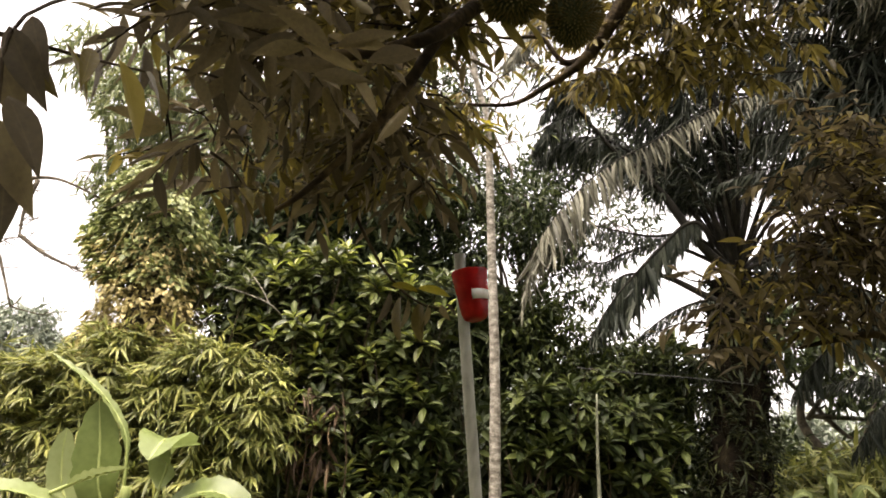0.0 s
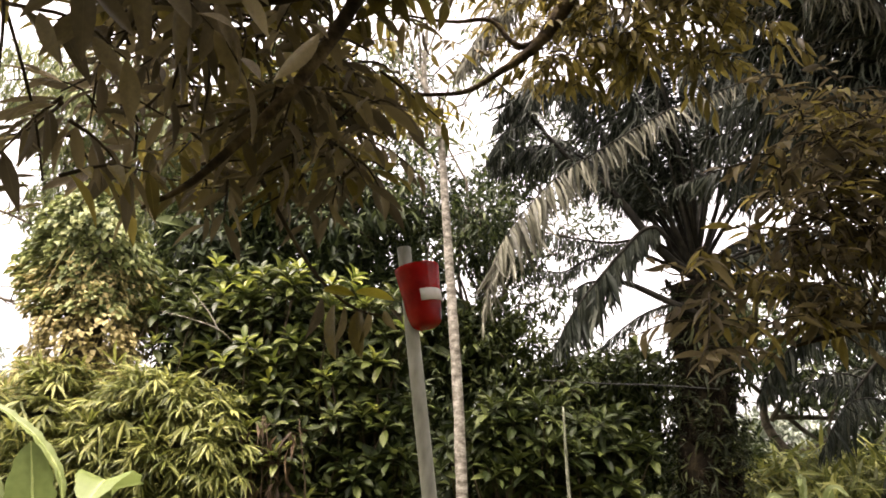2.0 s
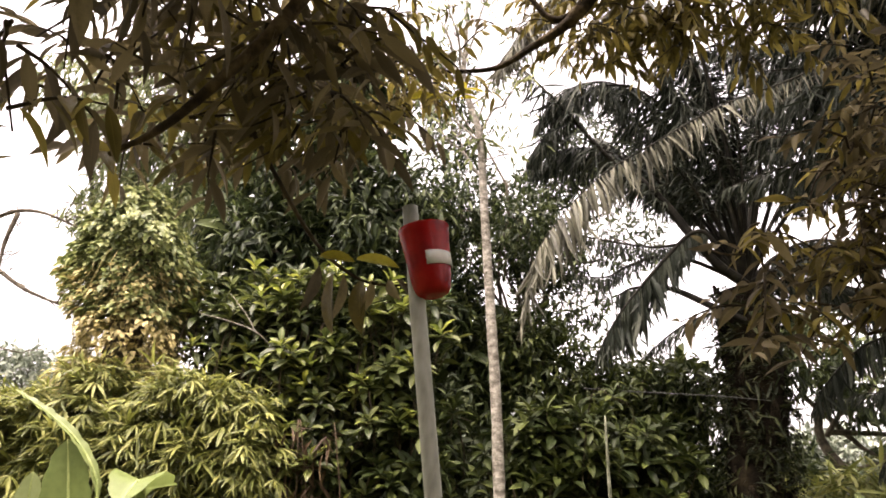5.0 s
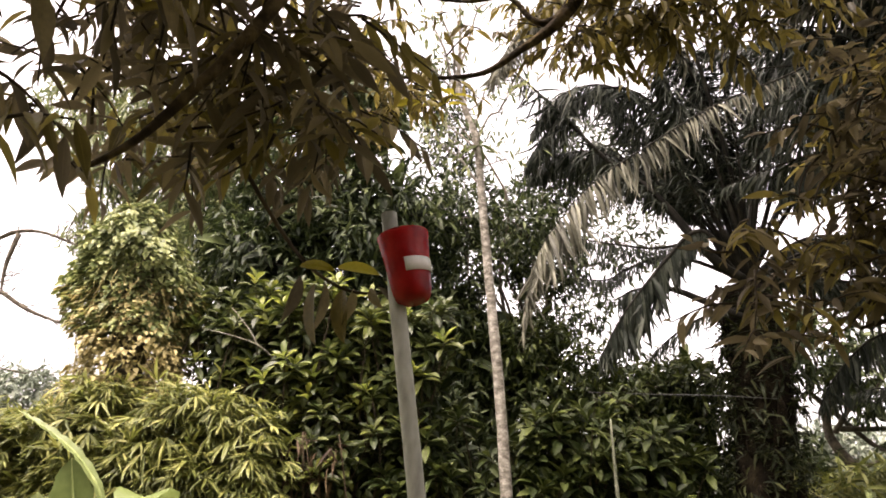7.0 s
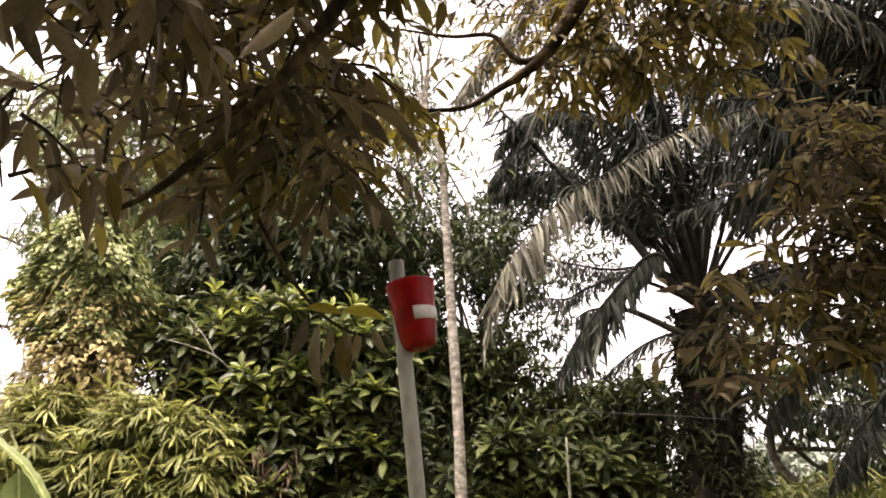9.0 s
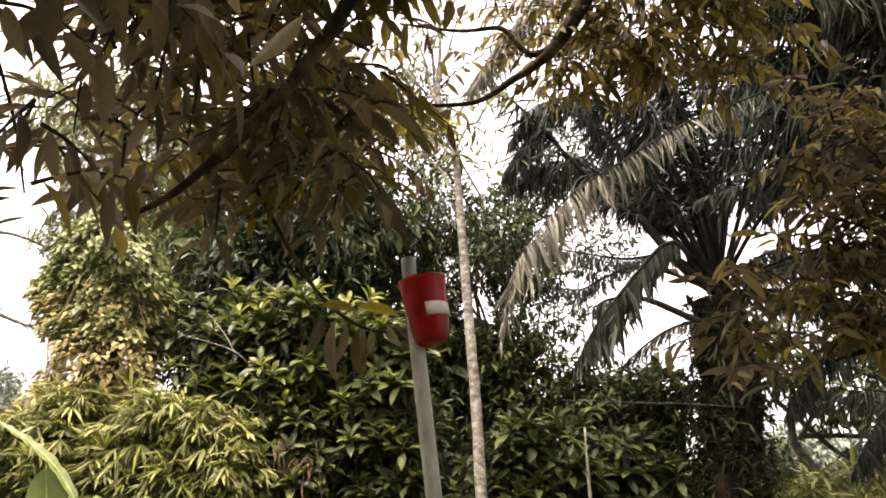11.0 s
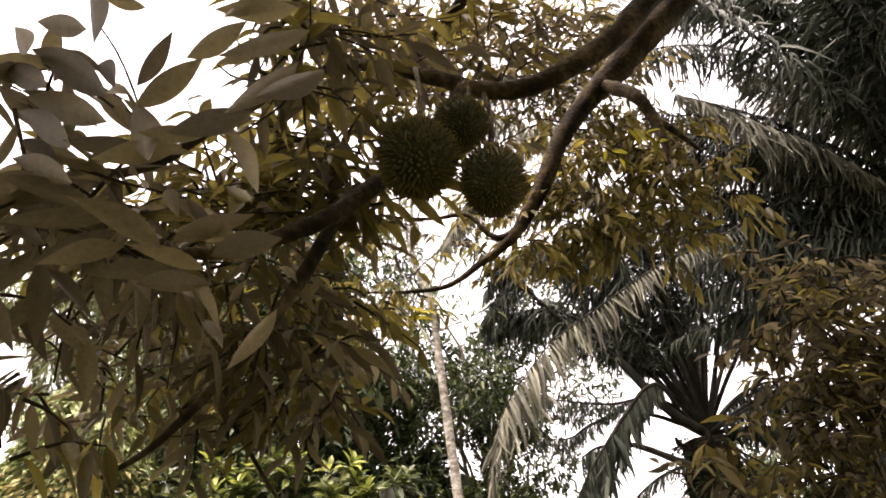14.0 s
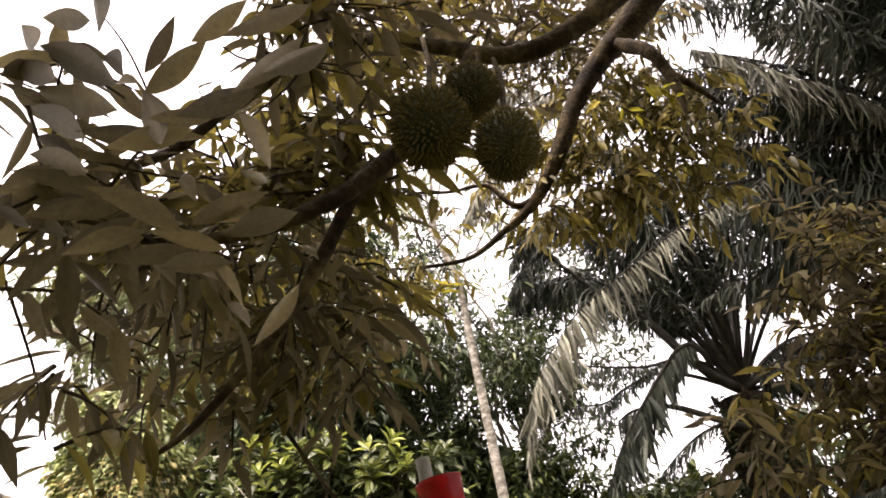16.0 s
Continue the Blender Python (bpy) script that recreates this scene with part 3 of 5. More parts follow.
def rosette_shrub(base, heads, which, label, size=0.34, fill=()):
    """A shrub: stems, a whorl of single leaves at every head, and the mass of leaves within."""
    th = thing("broadleaf_shrub", base, label, "shrub", "rosette shrubs of the thicket")
    for h in heads:
        g = Geo()
        g.tube(limb_points((base[0] + rng.normal() * 0.1, base[1] + rng.normal() * 0.1, -0.03), h, 0.12, 4), [0.02, 0.014, 0.007], 6, 3)
        part("stem", g.mesh("stem", M_TWIG), th)
    left = 300
    extra, inner = Geo(), Geo()
    for h in heads:
        ax = np.array([rng.normal() * 0.25, -0.3 + rng.normal() * 0.2, 1.0])
        k = int(rng.integers(10, 13))
        young = which == 0 and rng.random() < 0.45
        p, al, nm, ln = rosette(h, ax, k, size)
        if left >= k:
            left -= k
            for i in range(k):
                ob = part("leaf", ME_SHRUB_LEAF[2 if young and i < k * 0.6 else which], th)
                ob.matrix_basis = leaf_frame(p[i], al[i], nm[i], ln[i])
        else:
            extra.leaves(LEAF_BROAD, p, al, nm, ln)
    for c, rad, n in fill:
        for _ in range(n):
            d = ball(1)[0]
            d[1] = -abs(d[1])
            p, al, nm, ln = rosette(np.asarray(c) + d * np.asarray(rad) * rng.uniform(0.6, 1.0), d * 0.6 + np.array([0, -0.2, 0.7]), int(rng.integers(7, 12)), size * rng.uniform(0.75, 1.05))
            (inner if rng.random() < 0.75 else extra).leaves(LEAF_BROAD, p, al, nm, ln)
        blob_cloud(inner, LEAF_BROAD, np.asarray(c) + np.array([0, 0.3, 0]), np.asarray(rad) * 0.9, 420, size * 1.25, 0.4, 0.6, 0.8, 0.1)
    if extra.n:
        part("foliage", extra.mesh("foliage", (M_SHRUB, M_SHRUB_SHADE)[which]), th, "", "stuff")
    # shade inside the shrub is put into these leaves' colour
    part("inner_foliage", inner.mesh("inner_foliage", M_SHRUB_SHADE), th, "inner leaves darkened for shade", "stuff")
    return th


def heads_on(c, rad, n):
    out = []
    for i in range(n):
        a, e = rng.uniform(-1.35, 1.35), rng.uniform(-0.8, 1.2)
        d = np.array([math.sin(a) * math.cos(e), -math.cos(a) * math.cos(e), math.sin(e)])
        out.append(np.asarray(c) + d * np.asarray(rad) * rng.uniform(0.85, 1.08))
    return out


# rows with 1 take the leaf colour darkened for shade
for base, c, rad, nh, which, lab, nf in [
    ((-3.4, 11.3, 0), (-3.4, 11.2, 3.7), (1.0, 0.7, 1.1), 24, 0, "broad-leaved shrub with yellow-green young whorls", 60),
    ((-2.2, 11.2, 0), (-2.2, 11.0, 3.6), (0.95, 0.7, 1.2), 24, 0, "broad-leaved shrub with drooping whorls of green leaves", 60),
    ((-2.0, 11.0, 0), (-2.0, 10.8, 1.9), (1.1, 0.7, 1.0), 24, 0, "glossy green broad-leaved shrub low in the thicket", 60),
    ((-1.0, 11.2, 0), (-1.0, 11.1, 3.3), (0.9, 0.7, 1.3), 24, 0, "broad-leaved shrub with drooping whorls of green leaves", 60),
    ((-0.5, 11.0, 0), (-0.6, 11.0, 1.8), (1.0, 0.6, 1.1), 24, 1, "broad-leaved shrub behind the pole, leaves darkened for shade", 60),
    ((1.3, 10.9, 0), (1.3, 10.9, 2.2), (0.9, 0.55, 0.7), 22, 1, "broad-leaved shrub beside the pale trunk, leaves darkened for shade", 50),
    ((2.3, 11.2, 0), (2.4, 11.2, 2.0), (0.9, 0.6, 0.9), 20, 1, "broad-leaved shrub in front of the palm, leaves darkened for shade", 50),
    ((1.0, 11.4, 0), (1.0, 11.3, 1.0), (1.2, 0.6, 0.8), 16, 1, "low shrub with leaves darkened for shade", 50),
    ((-3.2, 11.3, 0), (-3.1, 11.2, 1.4), (1.0, 0.6, 1.0), 16, 1, "low shrub with leaves darkened for shade", 50),
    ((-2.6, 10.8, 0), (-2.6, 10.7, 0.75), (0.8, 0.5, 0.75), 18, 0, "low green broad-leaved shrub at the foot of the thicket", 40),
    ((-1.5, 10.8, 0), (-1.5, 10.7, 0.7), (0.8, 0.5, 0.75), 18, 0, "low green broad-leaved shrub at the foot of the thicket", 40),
    ((-0.4, 10.8, 0), (-0.4, 10.7, 0.6), (0.8, 0.5, 0.75), 16, 1, "low shrub with leaves darkened for shade", 40),
    ((1.3, 10.7, 0), (1.3, 10.6, 0.6), (0.8, 0.4, 0.7), 16, 1, "low shrub with leaves darkened for shade", 40)]:
    rosette_shrub(base, heads_on(c, rad, nh), which, lab, 0.32, [(c, np.array(rad) * 0.82, nf)])

# sapling stem beside the shrubs
th = thing("sapling", (2.02, 10.0, 0), "thin grey-green sapling stem standing among shrubs", "sapling")
g = Geo()
g.tube([(2.02, 10.0, -0.03), (2.02, 10.0, 1.0), (1.95, 10.0, 1.9), (1.9, 10.0, 2.7)], [0.03, 0.028, 0.022, 0.012], 7, 4)
part("stem", g.mesh("stem", M_SAPLING), th)
g = Geo()
for _ in range(5):
    g.leaves(LEAF_BROAD, *rosette(np.array([1.9, 10.0, 2.7]) + rng.normal(size=3) * 0.18, np.array([0, -0.4, 0.9]), 8, 0.2))
part("foliage", g.mesh("foliage", M_SHRUB_SHADE), th, "", "stuff")

# dead fronds and brown litter hanging in the thicket
th = thing("dead_foliage", (-1.9, 10.8, 0), "hanging dead brown leaves in the thicket", "dead leaves")
g = Geo()
n = 150
p = np.stack([rng.uniform(-2.3, -1.6, n), rng.uniform(9.95, 10.45, n), rng.uniform(1.3, 2.35, n)], 1)
g.leaves(LEAF_NARROW, p, rng.normal(size=(n, 3)) * 0.5 + np.array([0, 0, -1.0]), rng.normal(size=(n, 3)) + np.array([0, -1.0, 0]), rng.uniform(0.2, 0.5, n), rng.uniform(0.2, 0.4, n))
for _ in range(5):
    x, y = rng.uniform(-2.2, -1.6), rng.uniform(9.95, 10.2)
    g.tube([(x, y, -0.02), (x + rng.normal() * 0.1, y, 1.2), (x + rng.normal() * 0.15, y, 2.4)], [0.014, 0.006], 5, 3)
part("litter", g.mesh("litter", M_DRY), th, "", "stuff")
th = thing("bare_branch", (-2.9, 10.4, 3.5), "thin bare forked branch lying in the shrubs", "branch")
for name, pts in [("stem", [(-2.75, 10.6, 3.45), (-2.93, 10.4, 3.6), (-3.34, 10.35, 3.72), (-3.78, 10.35, 3.81)]), ("side_twig", [(-2.93, 10.4, 3.6), (-3.09, 10.38, 3.83), (-3.37, 10.36, 4.12)])]:
    g = Geo()
    g.tube(pts, [0.012, 0.009, 0.004], 6, 4)
    part(name, g.mesh(name, M_BARK_PALE), th)
th = thing("climbing_stem", (1.74, 10.0, 0.0), "thin looped climbing stem among dark shrub leaves", "vine")
g = Geo()
g.tube([(1.6, 10.6, -0.03), (1.66, 10.5, 1.6), (1.74, 10.1, 2.94), (2.01, 10.0, 2.92), (2.22, 10.0, 2.82), (2.24, 10.0, 2.64), (2.13, 10.0, 2.52)], [0.005, 0.004], 6, 6)
part("stem", g.mesh("stem", M_TWIG), th)


# ---- bamboo clump ----
def bamboo_fans(g, n, centre, radii, size):
    """Fans of narrow leaves over a mound, in tufts that point out of it."""
    c, r = np.asarray(centre), np.asarray(radii)
    for _ in range(n):
        d = ball(1)[0]
        d[1] = -abs(d[1])
        d[2] = d[2] if d[2] > -0.3 else -d[2]
        tuft = c + d * r * rng.uniform(0.72, 1.08)
        out = unit(d * np.array([1.0, 0.8, 0.55]) + rng.normal(size=3) * 0.25)
        for _ in range(3):
            p = tuft + rng.normal(size=3) * 0.1
            ax = unit(out + rng.normal(size=3) * 0.4 + np.array([0, 0, -0.1]))
            side = unit(np.cross(ax, [0.05, 0.02, 1.0]))
            k = int(rng.integers(5, 9))
            a = np.linspace(-1.2, 1.2, k) + rng.normal(size=k) * 0.12
            sz = size * rng.uniform(0.6, 1.2)
            al = np.cos(a)[:, None] * ax + np.sin(a)[:, None] * side + np.array([0, 0, -0.35]) + rng.normal(size=(k, 3)) * 0.1
            g.leaves(LEAF_BAMBOO, p + np.zeros((k, 3)), al, np.array([0, -0.3, 1.0]) + rng.normal(size=(k, 3)) * 0.3, sz * rng.uniform(0.7, 1.15, k), sz * rng.uniform(0.75, 1.2, k))


for base, lab, mounds in [((-3.5, 10.3, 0), "dense yellow-green bamboo clump with fans of narrow leaves", [((-3.6, 10.2, 2.35), (0.75, 0.5, 0.55), 75), ((-2.95, 10.2, 2.25), (0.6, 0.5, 0.5), 60), ((-3.2, 10.1, 1.6), (0.8, 0.55, 0.6), 75), ((-4.1, 10.1, 1.75), (0.6, 0.5, 0.6), 55), ((-2.6, 10.1, 1.55), (0.5, 0.4, 0.55), 45), ((-3.3, 10.0, 0.8), (0.9, 0.5, 0.6), 70)]),
                          ((-5.9, 10.3, 0), "yellow-green bamboo clump at the thicket's edge", [((-4.9, 10.3, 2.35), (0.65, 0.5, 0.6), 65), ((-5.7, 10.2, 2.0), (0.8, 0.5, 0.6), 75), ((-6.7, 10.2, 1.7), (0.8, 0.5, 0.7), 70), ((-5.0, 10.1, 1.4), (0.9, 0.5, 0.7), 75), ((-6.1, 10.0, 1.0), (1.0, 0.5, 0.8), 80), ((-7.4, 10.2, 1.2), (0.8, 0.5, 0.8), 60), ((-4.6, 10.0, 0.7), (0.9, 0.5, 0.6), 60)])]:
    th = thing("bamboo_clump", base, lab, "bamboo", "bamboo clumps")
    for _ in range(22):
        g = Geo()
        x, y = base[0] + rng.normal() * 0.5, base[1] + rng.normal() * 0.2
        g.tube([(x, y, -0.03), (x + rng.normal() * 0.1, y, 1.2), (x + rng.normal() * 0.4, y - 0.1, 2.3)], [0.016, 0.012, 0.005], 6, 4)
        part("culm", g.mesh("culm", M_BANANA_STEM), th)
    g, inner = Geo(), Geo()
    for c, r, n in mounds:
        bamboo_fans(g, int(n * 0.85), c, r, 0.35)
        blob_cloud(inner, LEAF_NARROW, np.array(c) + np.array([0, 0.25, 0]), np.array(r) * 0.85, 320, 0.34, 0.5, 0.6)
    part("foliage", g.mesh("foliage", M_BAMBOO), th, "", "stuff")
    # the darker shrub leaf colour stands in for shade within the clump
    part("inner_foliage", inner.mesh("inner_foliage", M_SHRUB), th, "inner leaves darkened for shade", "stuff")


# ---- oil palms ----
def palm_frond(palm, points, leaflets, length, material, r=0.03, hang=0.6, start=0.15, lift=0.0, single=False, sweep=0.55, stray=0.22):
    """A frond: rachis tapering along points, two rows of leaflets that hang from it."""
    g = Geo()
    c = g.tube(points, [r, r * 0.8, r * 0.5, r * 0.15], 6, 8)
    rachis = part("frond", g.mesh("rachis", M_RACHIS), palm)
    seg = np.linspace(start, 0.995, leaflets)
    idx = seg * (len(c) - 1)
    i0 = np.minimum(idx.astype(int), len(c) - 2)
    p = c[i0] + (c[i0 + 1] - c[i0]) * (idx - i0)[:, None]
    tan = unit(c[i0 + 1] - c[i0])
    side = unit(np.cross(tan, np.array([0, 0, 1.0])))
    g = Geo()
    env = length * np.clip(np.minimum(seg - start + 0.25, (1.0 - seg) * 1.9 + 0.22), 0.15, 1.0)
    env = env / env.max() * length
    for s in (-1, 1):
        al = side * s * (1.0 - 0.4 * hang) + tan * sweep + np.array([0, 0, lift - hang]) + rng.normal(size=(leaflets, 3)) * stray * np.where(rng.random((leaflets, 1)) < 0.12, 2.5, 1.0)
        nm = np.array([0, 0, 1.0]) + side * s * 0.5 * hang + rng.normal(size=(leaflets, 3)) * 0.45
        ln = env * rng.uniform(0.7, 1.12, leaflets)
        if single:
            for i in range(leaflets):
                ob = new("leaflet", single)
                ob.parent = rachis
                ob.matrix_basis = leaf_frame(p[i], al[i], nm[i], ln[i])
        else:
            g.leaves(LEAFLET, p, al, nm, ln, ln.max())
    if not single:
        part("pinnate_foliage", g.mesh("pinnate_foliage", material), rachis, "", "stuff")


def crown_frond(c, az, el, length, droop):
    """Points of a frond that rises from the crown c at a heading and arches over."""
    a, e = radians(az), radians(el)
    pts = []
    for t in np.linspace(0, 1, 6):
        h = math.cos(e) * length * t
        pts.append((c[0] + math.sin(a) * h, c[1] + math.cos(a) * h, c[2] + math.sin(e) * length * t - droop * length * t * t))
    return pts


def palm_trunk(palm, base, top, r):
    g = Geo()
    g.tube(limb_points(base, top, 0.02, 6), [r * 1.1, r, r, r * 1.05], 14, 6, 0.09)
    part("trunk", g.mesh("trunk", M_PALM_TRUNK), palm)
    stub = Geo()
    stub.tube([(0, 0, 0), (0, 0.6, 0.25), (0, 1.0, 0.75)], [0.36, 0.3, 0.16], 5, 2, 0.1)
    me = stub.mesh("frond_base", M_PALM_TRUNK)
    h = top[2] - base[2]
    n = int(h * 22)
    for i in range(n):
        a = i * 2.4
        z = h * (i + 0.5) / n
        d = Vector((math.cos(a), math.sin(a), 0))
        t = z / h
        p = Vector(base).lerp(Vector(top), t) + d * r * 0.9
        ob = part("frond_base", me, palm)
        ob.matrix_basis = leaf_frame(p, d * rng.uniform(0.5, 1.0) + Vector((rng.normal() * 0.2, rng.normal() * 0.2, 0.5)), Vector((0, 0, 1)) - d * 0.3, rng.uniform(0.12, 0.24))
    return


pa = thing("oil_palm", (4.25, 11.7, 0), "oil palm with a thick fern-grown trunk and dark fronds", "palm", "oil palms")
palm_trunk(pa, (4.3, 11.7, -0.05), (4.2, 11.7, 4.9), 0.38)
g = Geo()
for _ in range(190):
    a, z = rng.uniform(2.6, 6.8), rng.uniform(0.3, 5.0)
    p = np.array([4.25 + 0.42 * math.cos(a), 11.7 + 0.42 * math.sin(a), z])
    k = 26
    d = np.array([math.cos(a), math.sin(a), 0.2])
    side = np.array([-math.sin(a), math.cos(a), 0])
    t = np.linspace(0, 1, k)
    q = p + d * (t * rng.uniform(0.15, 0.5))[:, None] - np.array([0, 0, 1.0]) * (t ** 2 * rng.uniform(0.3, 0.75))[:, None]
    sgn = np.where(np.arange(k) % 2, 1, -1)[:, None]
    g.leaves(LEAF_SMALL, q + rng.normal(size=(k, 3)) * 0.03, side * sgn + d * 0.3 - np.array([0, 0, 0.25]) + rng.normal(size=(k, 3)) * 0.35, np.array([0, 0, 1.0]) + rng.normal(size=(k, 3)) * 0.5, 0.13 * (1.1 - t) * rng.uniform(0.6, 1.3, k))
for z in np.linspace(0.5, 4.6, 9):
    blob_cloud(g, LEAF_NARROW, (4.25 + rng.normal() * 0.1, 11.6, z), (0.5 + 0.12 * math.sin(z * 2.3), 0.45, 0.35), 150, 0.3, 0.5, 0.9)
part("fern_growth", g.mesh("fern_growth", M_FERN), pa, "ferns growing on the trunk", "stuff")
CA = (4.2, 11.6, 5.0)
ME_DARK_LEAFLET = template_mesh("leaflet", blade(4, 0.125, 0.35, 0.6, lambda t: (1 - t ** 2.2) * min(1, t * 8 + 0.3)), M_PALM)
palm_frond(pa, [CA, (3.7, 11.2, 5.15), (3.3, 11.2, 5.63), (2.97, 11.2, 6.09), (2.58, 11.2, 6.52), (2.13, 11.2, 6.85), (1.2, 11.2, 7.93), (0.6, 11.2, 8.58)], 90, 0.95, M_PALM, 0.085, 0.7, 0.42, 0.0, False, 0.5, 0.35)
palm_frond(pa, [CA, (3.9, 10.9, 6.4), (3.2, 10.2, 8.6), (2.4, 9.8, 9.7), (1.6, 9.6, 9.5), (1.0, 9.5, 8.5), (0.6, 9.5, 7.9), (0.3, 9.5, 7.3)], 130, 0.85, M_PALM_LIT, 0.04, 1.2, 0.3, 0.0, False, 0.2, 0.3)
palm_frond(pa, [CA, (4.2, 10.6, 6.8), (3.7, 10.0, 8.6), (2.9, 9.6, 9.4), (1.9, 9.4, 9.2), (1.3, 9.4, 8.7), (0.9, 9.4, 8.3), (0.55, 9.4, 7.75), (0.4, 9.4, 7.25)], 120, 0.7, M_PALM_LIT, 0.035, 0.9, 0.4, 0.0, False, 0.3, 0.3)
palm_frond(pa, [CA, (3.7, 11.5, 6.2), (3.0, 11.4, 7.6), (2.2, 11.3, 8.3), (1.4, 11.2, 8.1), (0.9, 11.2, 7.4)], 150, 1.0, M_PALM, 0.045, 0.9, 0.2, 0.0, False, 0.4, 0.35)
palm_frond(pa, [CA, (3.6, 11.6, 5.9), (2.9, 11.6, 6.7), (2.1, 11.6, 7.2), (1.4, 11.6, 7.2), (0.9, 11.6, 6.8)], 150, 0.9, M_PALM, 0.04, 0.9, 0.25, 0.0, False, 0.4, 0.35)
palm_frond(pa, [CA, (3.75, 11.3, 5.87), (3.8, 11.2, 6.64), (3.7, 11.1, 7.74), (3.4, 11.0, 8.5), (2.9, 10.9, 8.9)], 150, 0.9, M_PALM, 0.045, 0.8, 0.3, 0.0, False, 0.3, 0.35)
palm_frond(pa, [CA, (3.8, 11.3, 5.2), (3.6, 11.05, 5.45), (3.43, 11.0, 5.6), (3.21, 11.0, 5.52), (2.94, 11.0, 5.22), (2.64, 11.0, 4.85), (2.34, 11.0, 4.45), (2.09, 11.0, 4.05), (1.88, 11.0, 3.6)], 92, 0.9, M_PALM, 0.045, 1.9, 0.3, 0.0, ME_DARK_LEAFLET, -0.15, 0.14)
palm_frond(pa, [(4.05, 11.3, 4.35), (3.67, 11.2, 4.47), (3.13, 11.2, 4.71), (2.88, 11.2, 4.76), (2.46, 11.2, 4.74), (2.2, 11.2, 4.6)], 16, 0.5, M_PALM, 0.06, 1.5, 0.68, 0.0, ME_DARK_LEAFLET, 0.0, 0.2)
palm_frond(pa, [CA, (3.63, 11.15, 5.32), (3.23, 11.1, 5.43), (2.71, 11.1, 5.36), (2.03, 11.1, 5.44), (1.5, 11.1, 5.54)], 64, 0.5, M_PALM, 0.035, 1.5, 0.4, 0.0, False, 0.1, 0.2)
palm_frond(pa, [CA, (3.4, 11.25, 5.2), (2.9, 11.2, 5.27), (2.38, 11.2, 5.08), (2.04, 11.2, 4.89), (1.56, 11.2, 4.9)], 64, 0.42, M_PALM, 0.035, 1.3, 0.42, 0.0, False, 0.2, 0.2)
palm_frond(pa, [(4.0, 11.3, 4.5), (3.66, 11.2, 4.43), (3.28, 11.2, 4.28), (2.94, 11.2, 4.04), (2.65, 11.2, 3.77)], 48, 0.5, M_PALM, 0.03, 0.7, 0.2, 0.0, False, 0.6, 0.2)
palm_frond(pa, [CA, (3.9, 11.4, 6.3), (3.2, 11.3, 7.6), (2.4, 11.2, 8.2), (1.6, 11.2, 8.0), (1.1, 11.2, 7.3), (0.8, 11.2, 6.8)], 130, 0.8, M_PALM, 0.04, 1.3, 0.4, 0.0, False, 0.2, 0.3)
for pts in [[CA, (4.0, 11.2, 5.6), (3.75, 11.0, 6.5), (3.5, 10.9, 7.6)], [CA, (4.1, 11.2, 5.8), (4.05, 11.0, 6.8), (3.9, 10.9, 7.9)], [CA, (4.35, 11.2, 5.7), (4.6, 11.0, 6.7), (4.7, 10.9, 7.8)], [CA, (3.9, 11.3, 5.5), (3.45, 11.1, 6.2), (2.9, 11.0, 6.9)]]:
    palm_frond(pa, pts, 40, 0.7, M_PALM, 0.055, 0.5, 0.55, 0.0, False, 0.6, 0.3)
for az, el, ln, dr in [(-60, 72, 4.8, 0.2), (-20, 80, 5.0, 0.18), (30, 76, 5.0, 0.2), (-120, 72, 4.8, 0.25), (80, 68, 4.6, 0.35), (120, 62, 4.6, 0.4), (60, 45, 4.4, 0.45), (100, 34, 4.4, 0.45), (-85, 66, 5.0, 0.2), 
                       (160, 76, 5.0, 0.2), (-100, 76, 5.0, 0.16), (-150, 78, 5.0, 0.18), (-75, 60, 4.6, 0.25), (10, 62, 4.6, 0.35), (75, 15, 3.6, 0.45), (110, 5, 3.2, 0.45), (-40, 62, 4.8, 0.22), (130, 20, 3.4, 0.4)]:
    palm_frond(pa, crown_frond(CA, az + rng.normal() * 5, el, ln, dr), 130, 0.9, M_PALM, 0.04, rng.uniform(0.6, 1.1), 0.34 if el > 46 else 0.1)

pb = thing("oil_palm", (7.3, 8.2, 0), "oil palm with fronds arching across the clearing, some coloured pale as lit", "palm", "oil palms")
palm_trunk(pb, (7.4, 8.2, -0.05), (7.3, 8.2, 5.9), 0.36)
CB = (7.2, 8.2, 6.1)
# leaflet of the lit frond, its brightness put into the paler colour
ME_LEAFLET = template_mesh("leaflet", blade(4, 0.092, 0.4, 0.7, lambda t: (1 - t ** 2.2) * min(1, t * 8 + 0.3)), M_PALM_LIT)
palm_frond(pb, [CB, (6.3, 8.3, 7.1), (5.4, 8.4, 7.25), (4.6, 8.4, 6.95), (3.84, 8.4, 6.54), (3.18, 8.4, 6.25), (2.71, 8.4, 5.97), (2.25, 8.4, 5.65), (1.7, 8.4, 5.26), (1.35, 8.4, 4.88), (1.05, 8.4, 4.44), (0.93, 8.4, 4.11), (0.86, 8.4, 3.75), (0.81, 8.4, 3.35)], 94, 0.70, M_PALM_LIT, 0.014, 1.5, 0.27, 0.0, ME_LEAFLET, -0.5, 0.17)
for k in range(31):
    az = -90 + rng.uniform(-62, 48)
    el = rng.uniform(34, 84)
    palm_frond(pb, crown_frond(CB, az, el, rng.uniform(4.8, 6.2), rng.uniform(0.12, 0.3)), 160, 0.95, M_PALM_LIT if k % 9 == 0 else M_PALM, 0.05, rng.uniform(0.5, 0.9), 0.14)
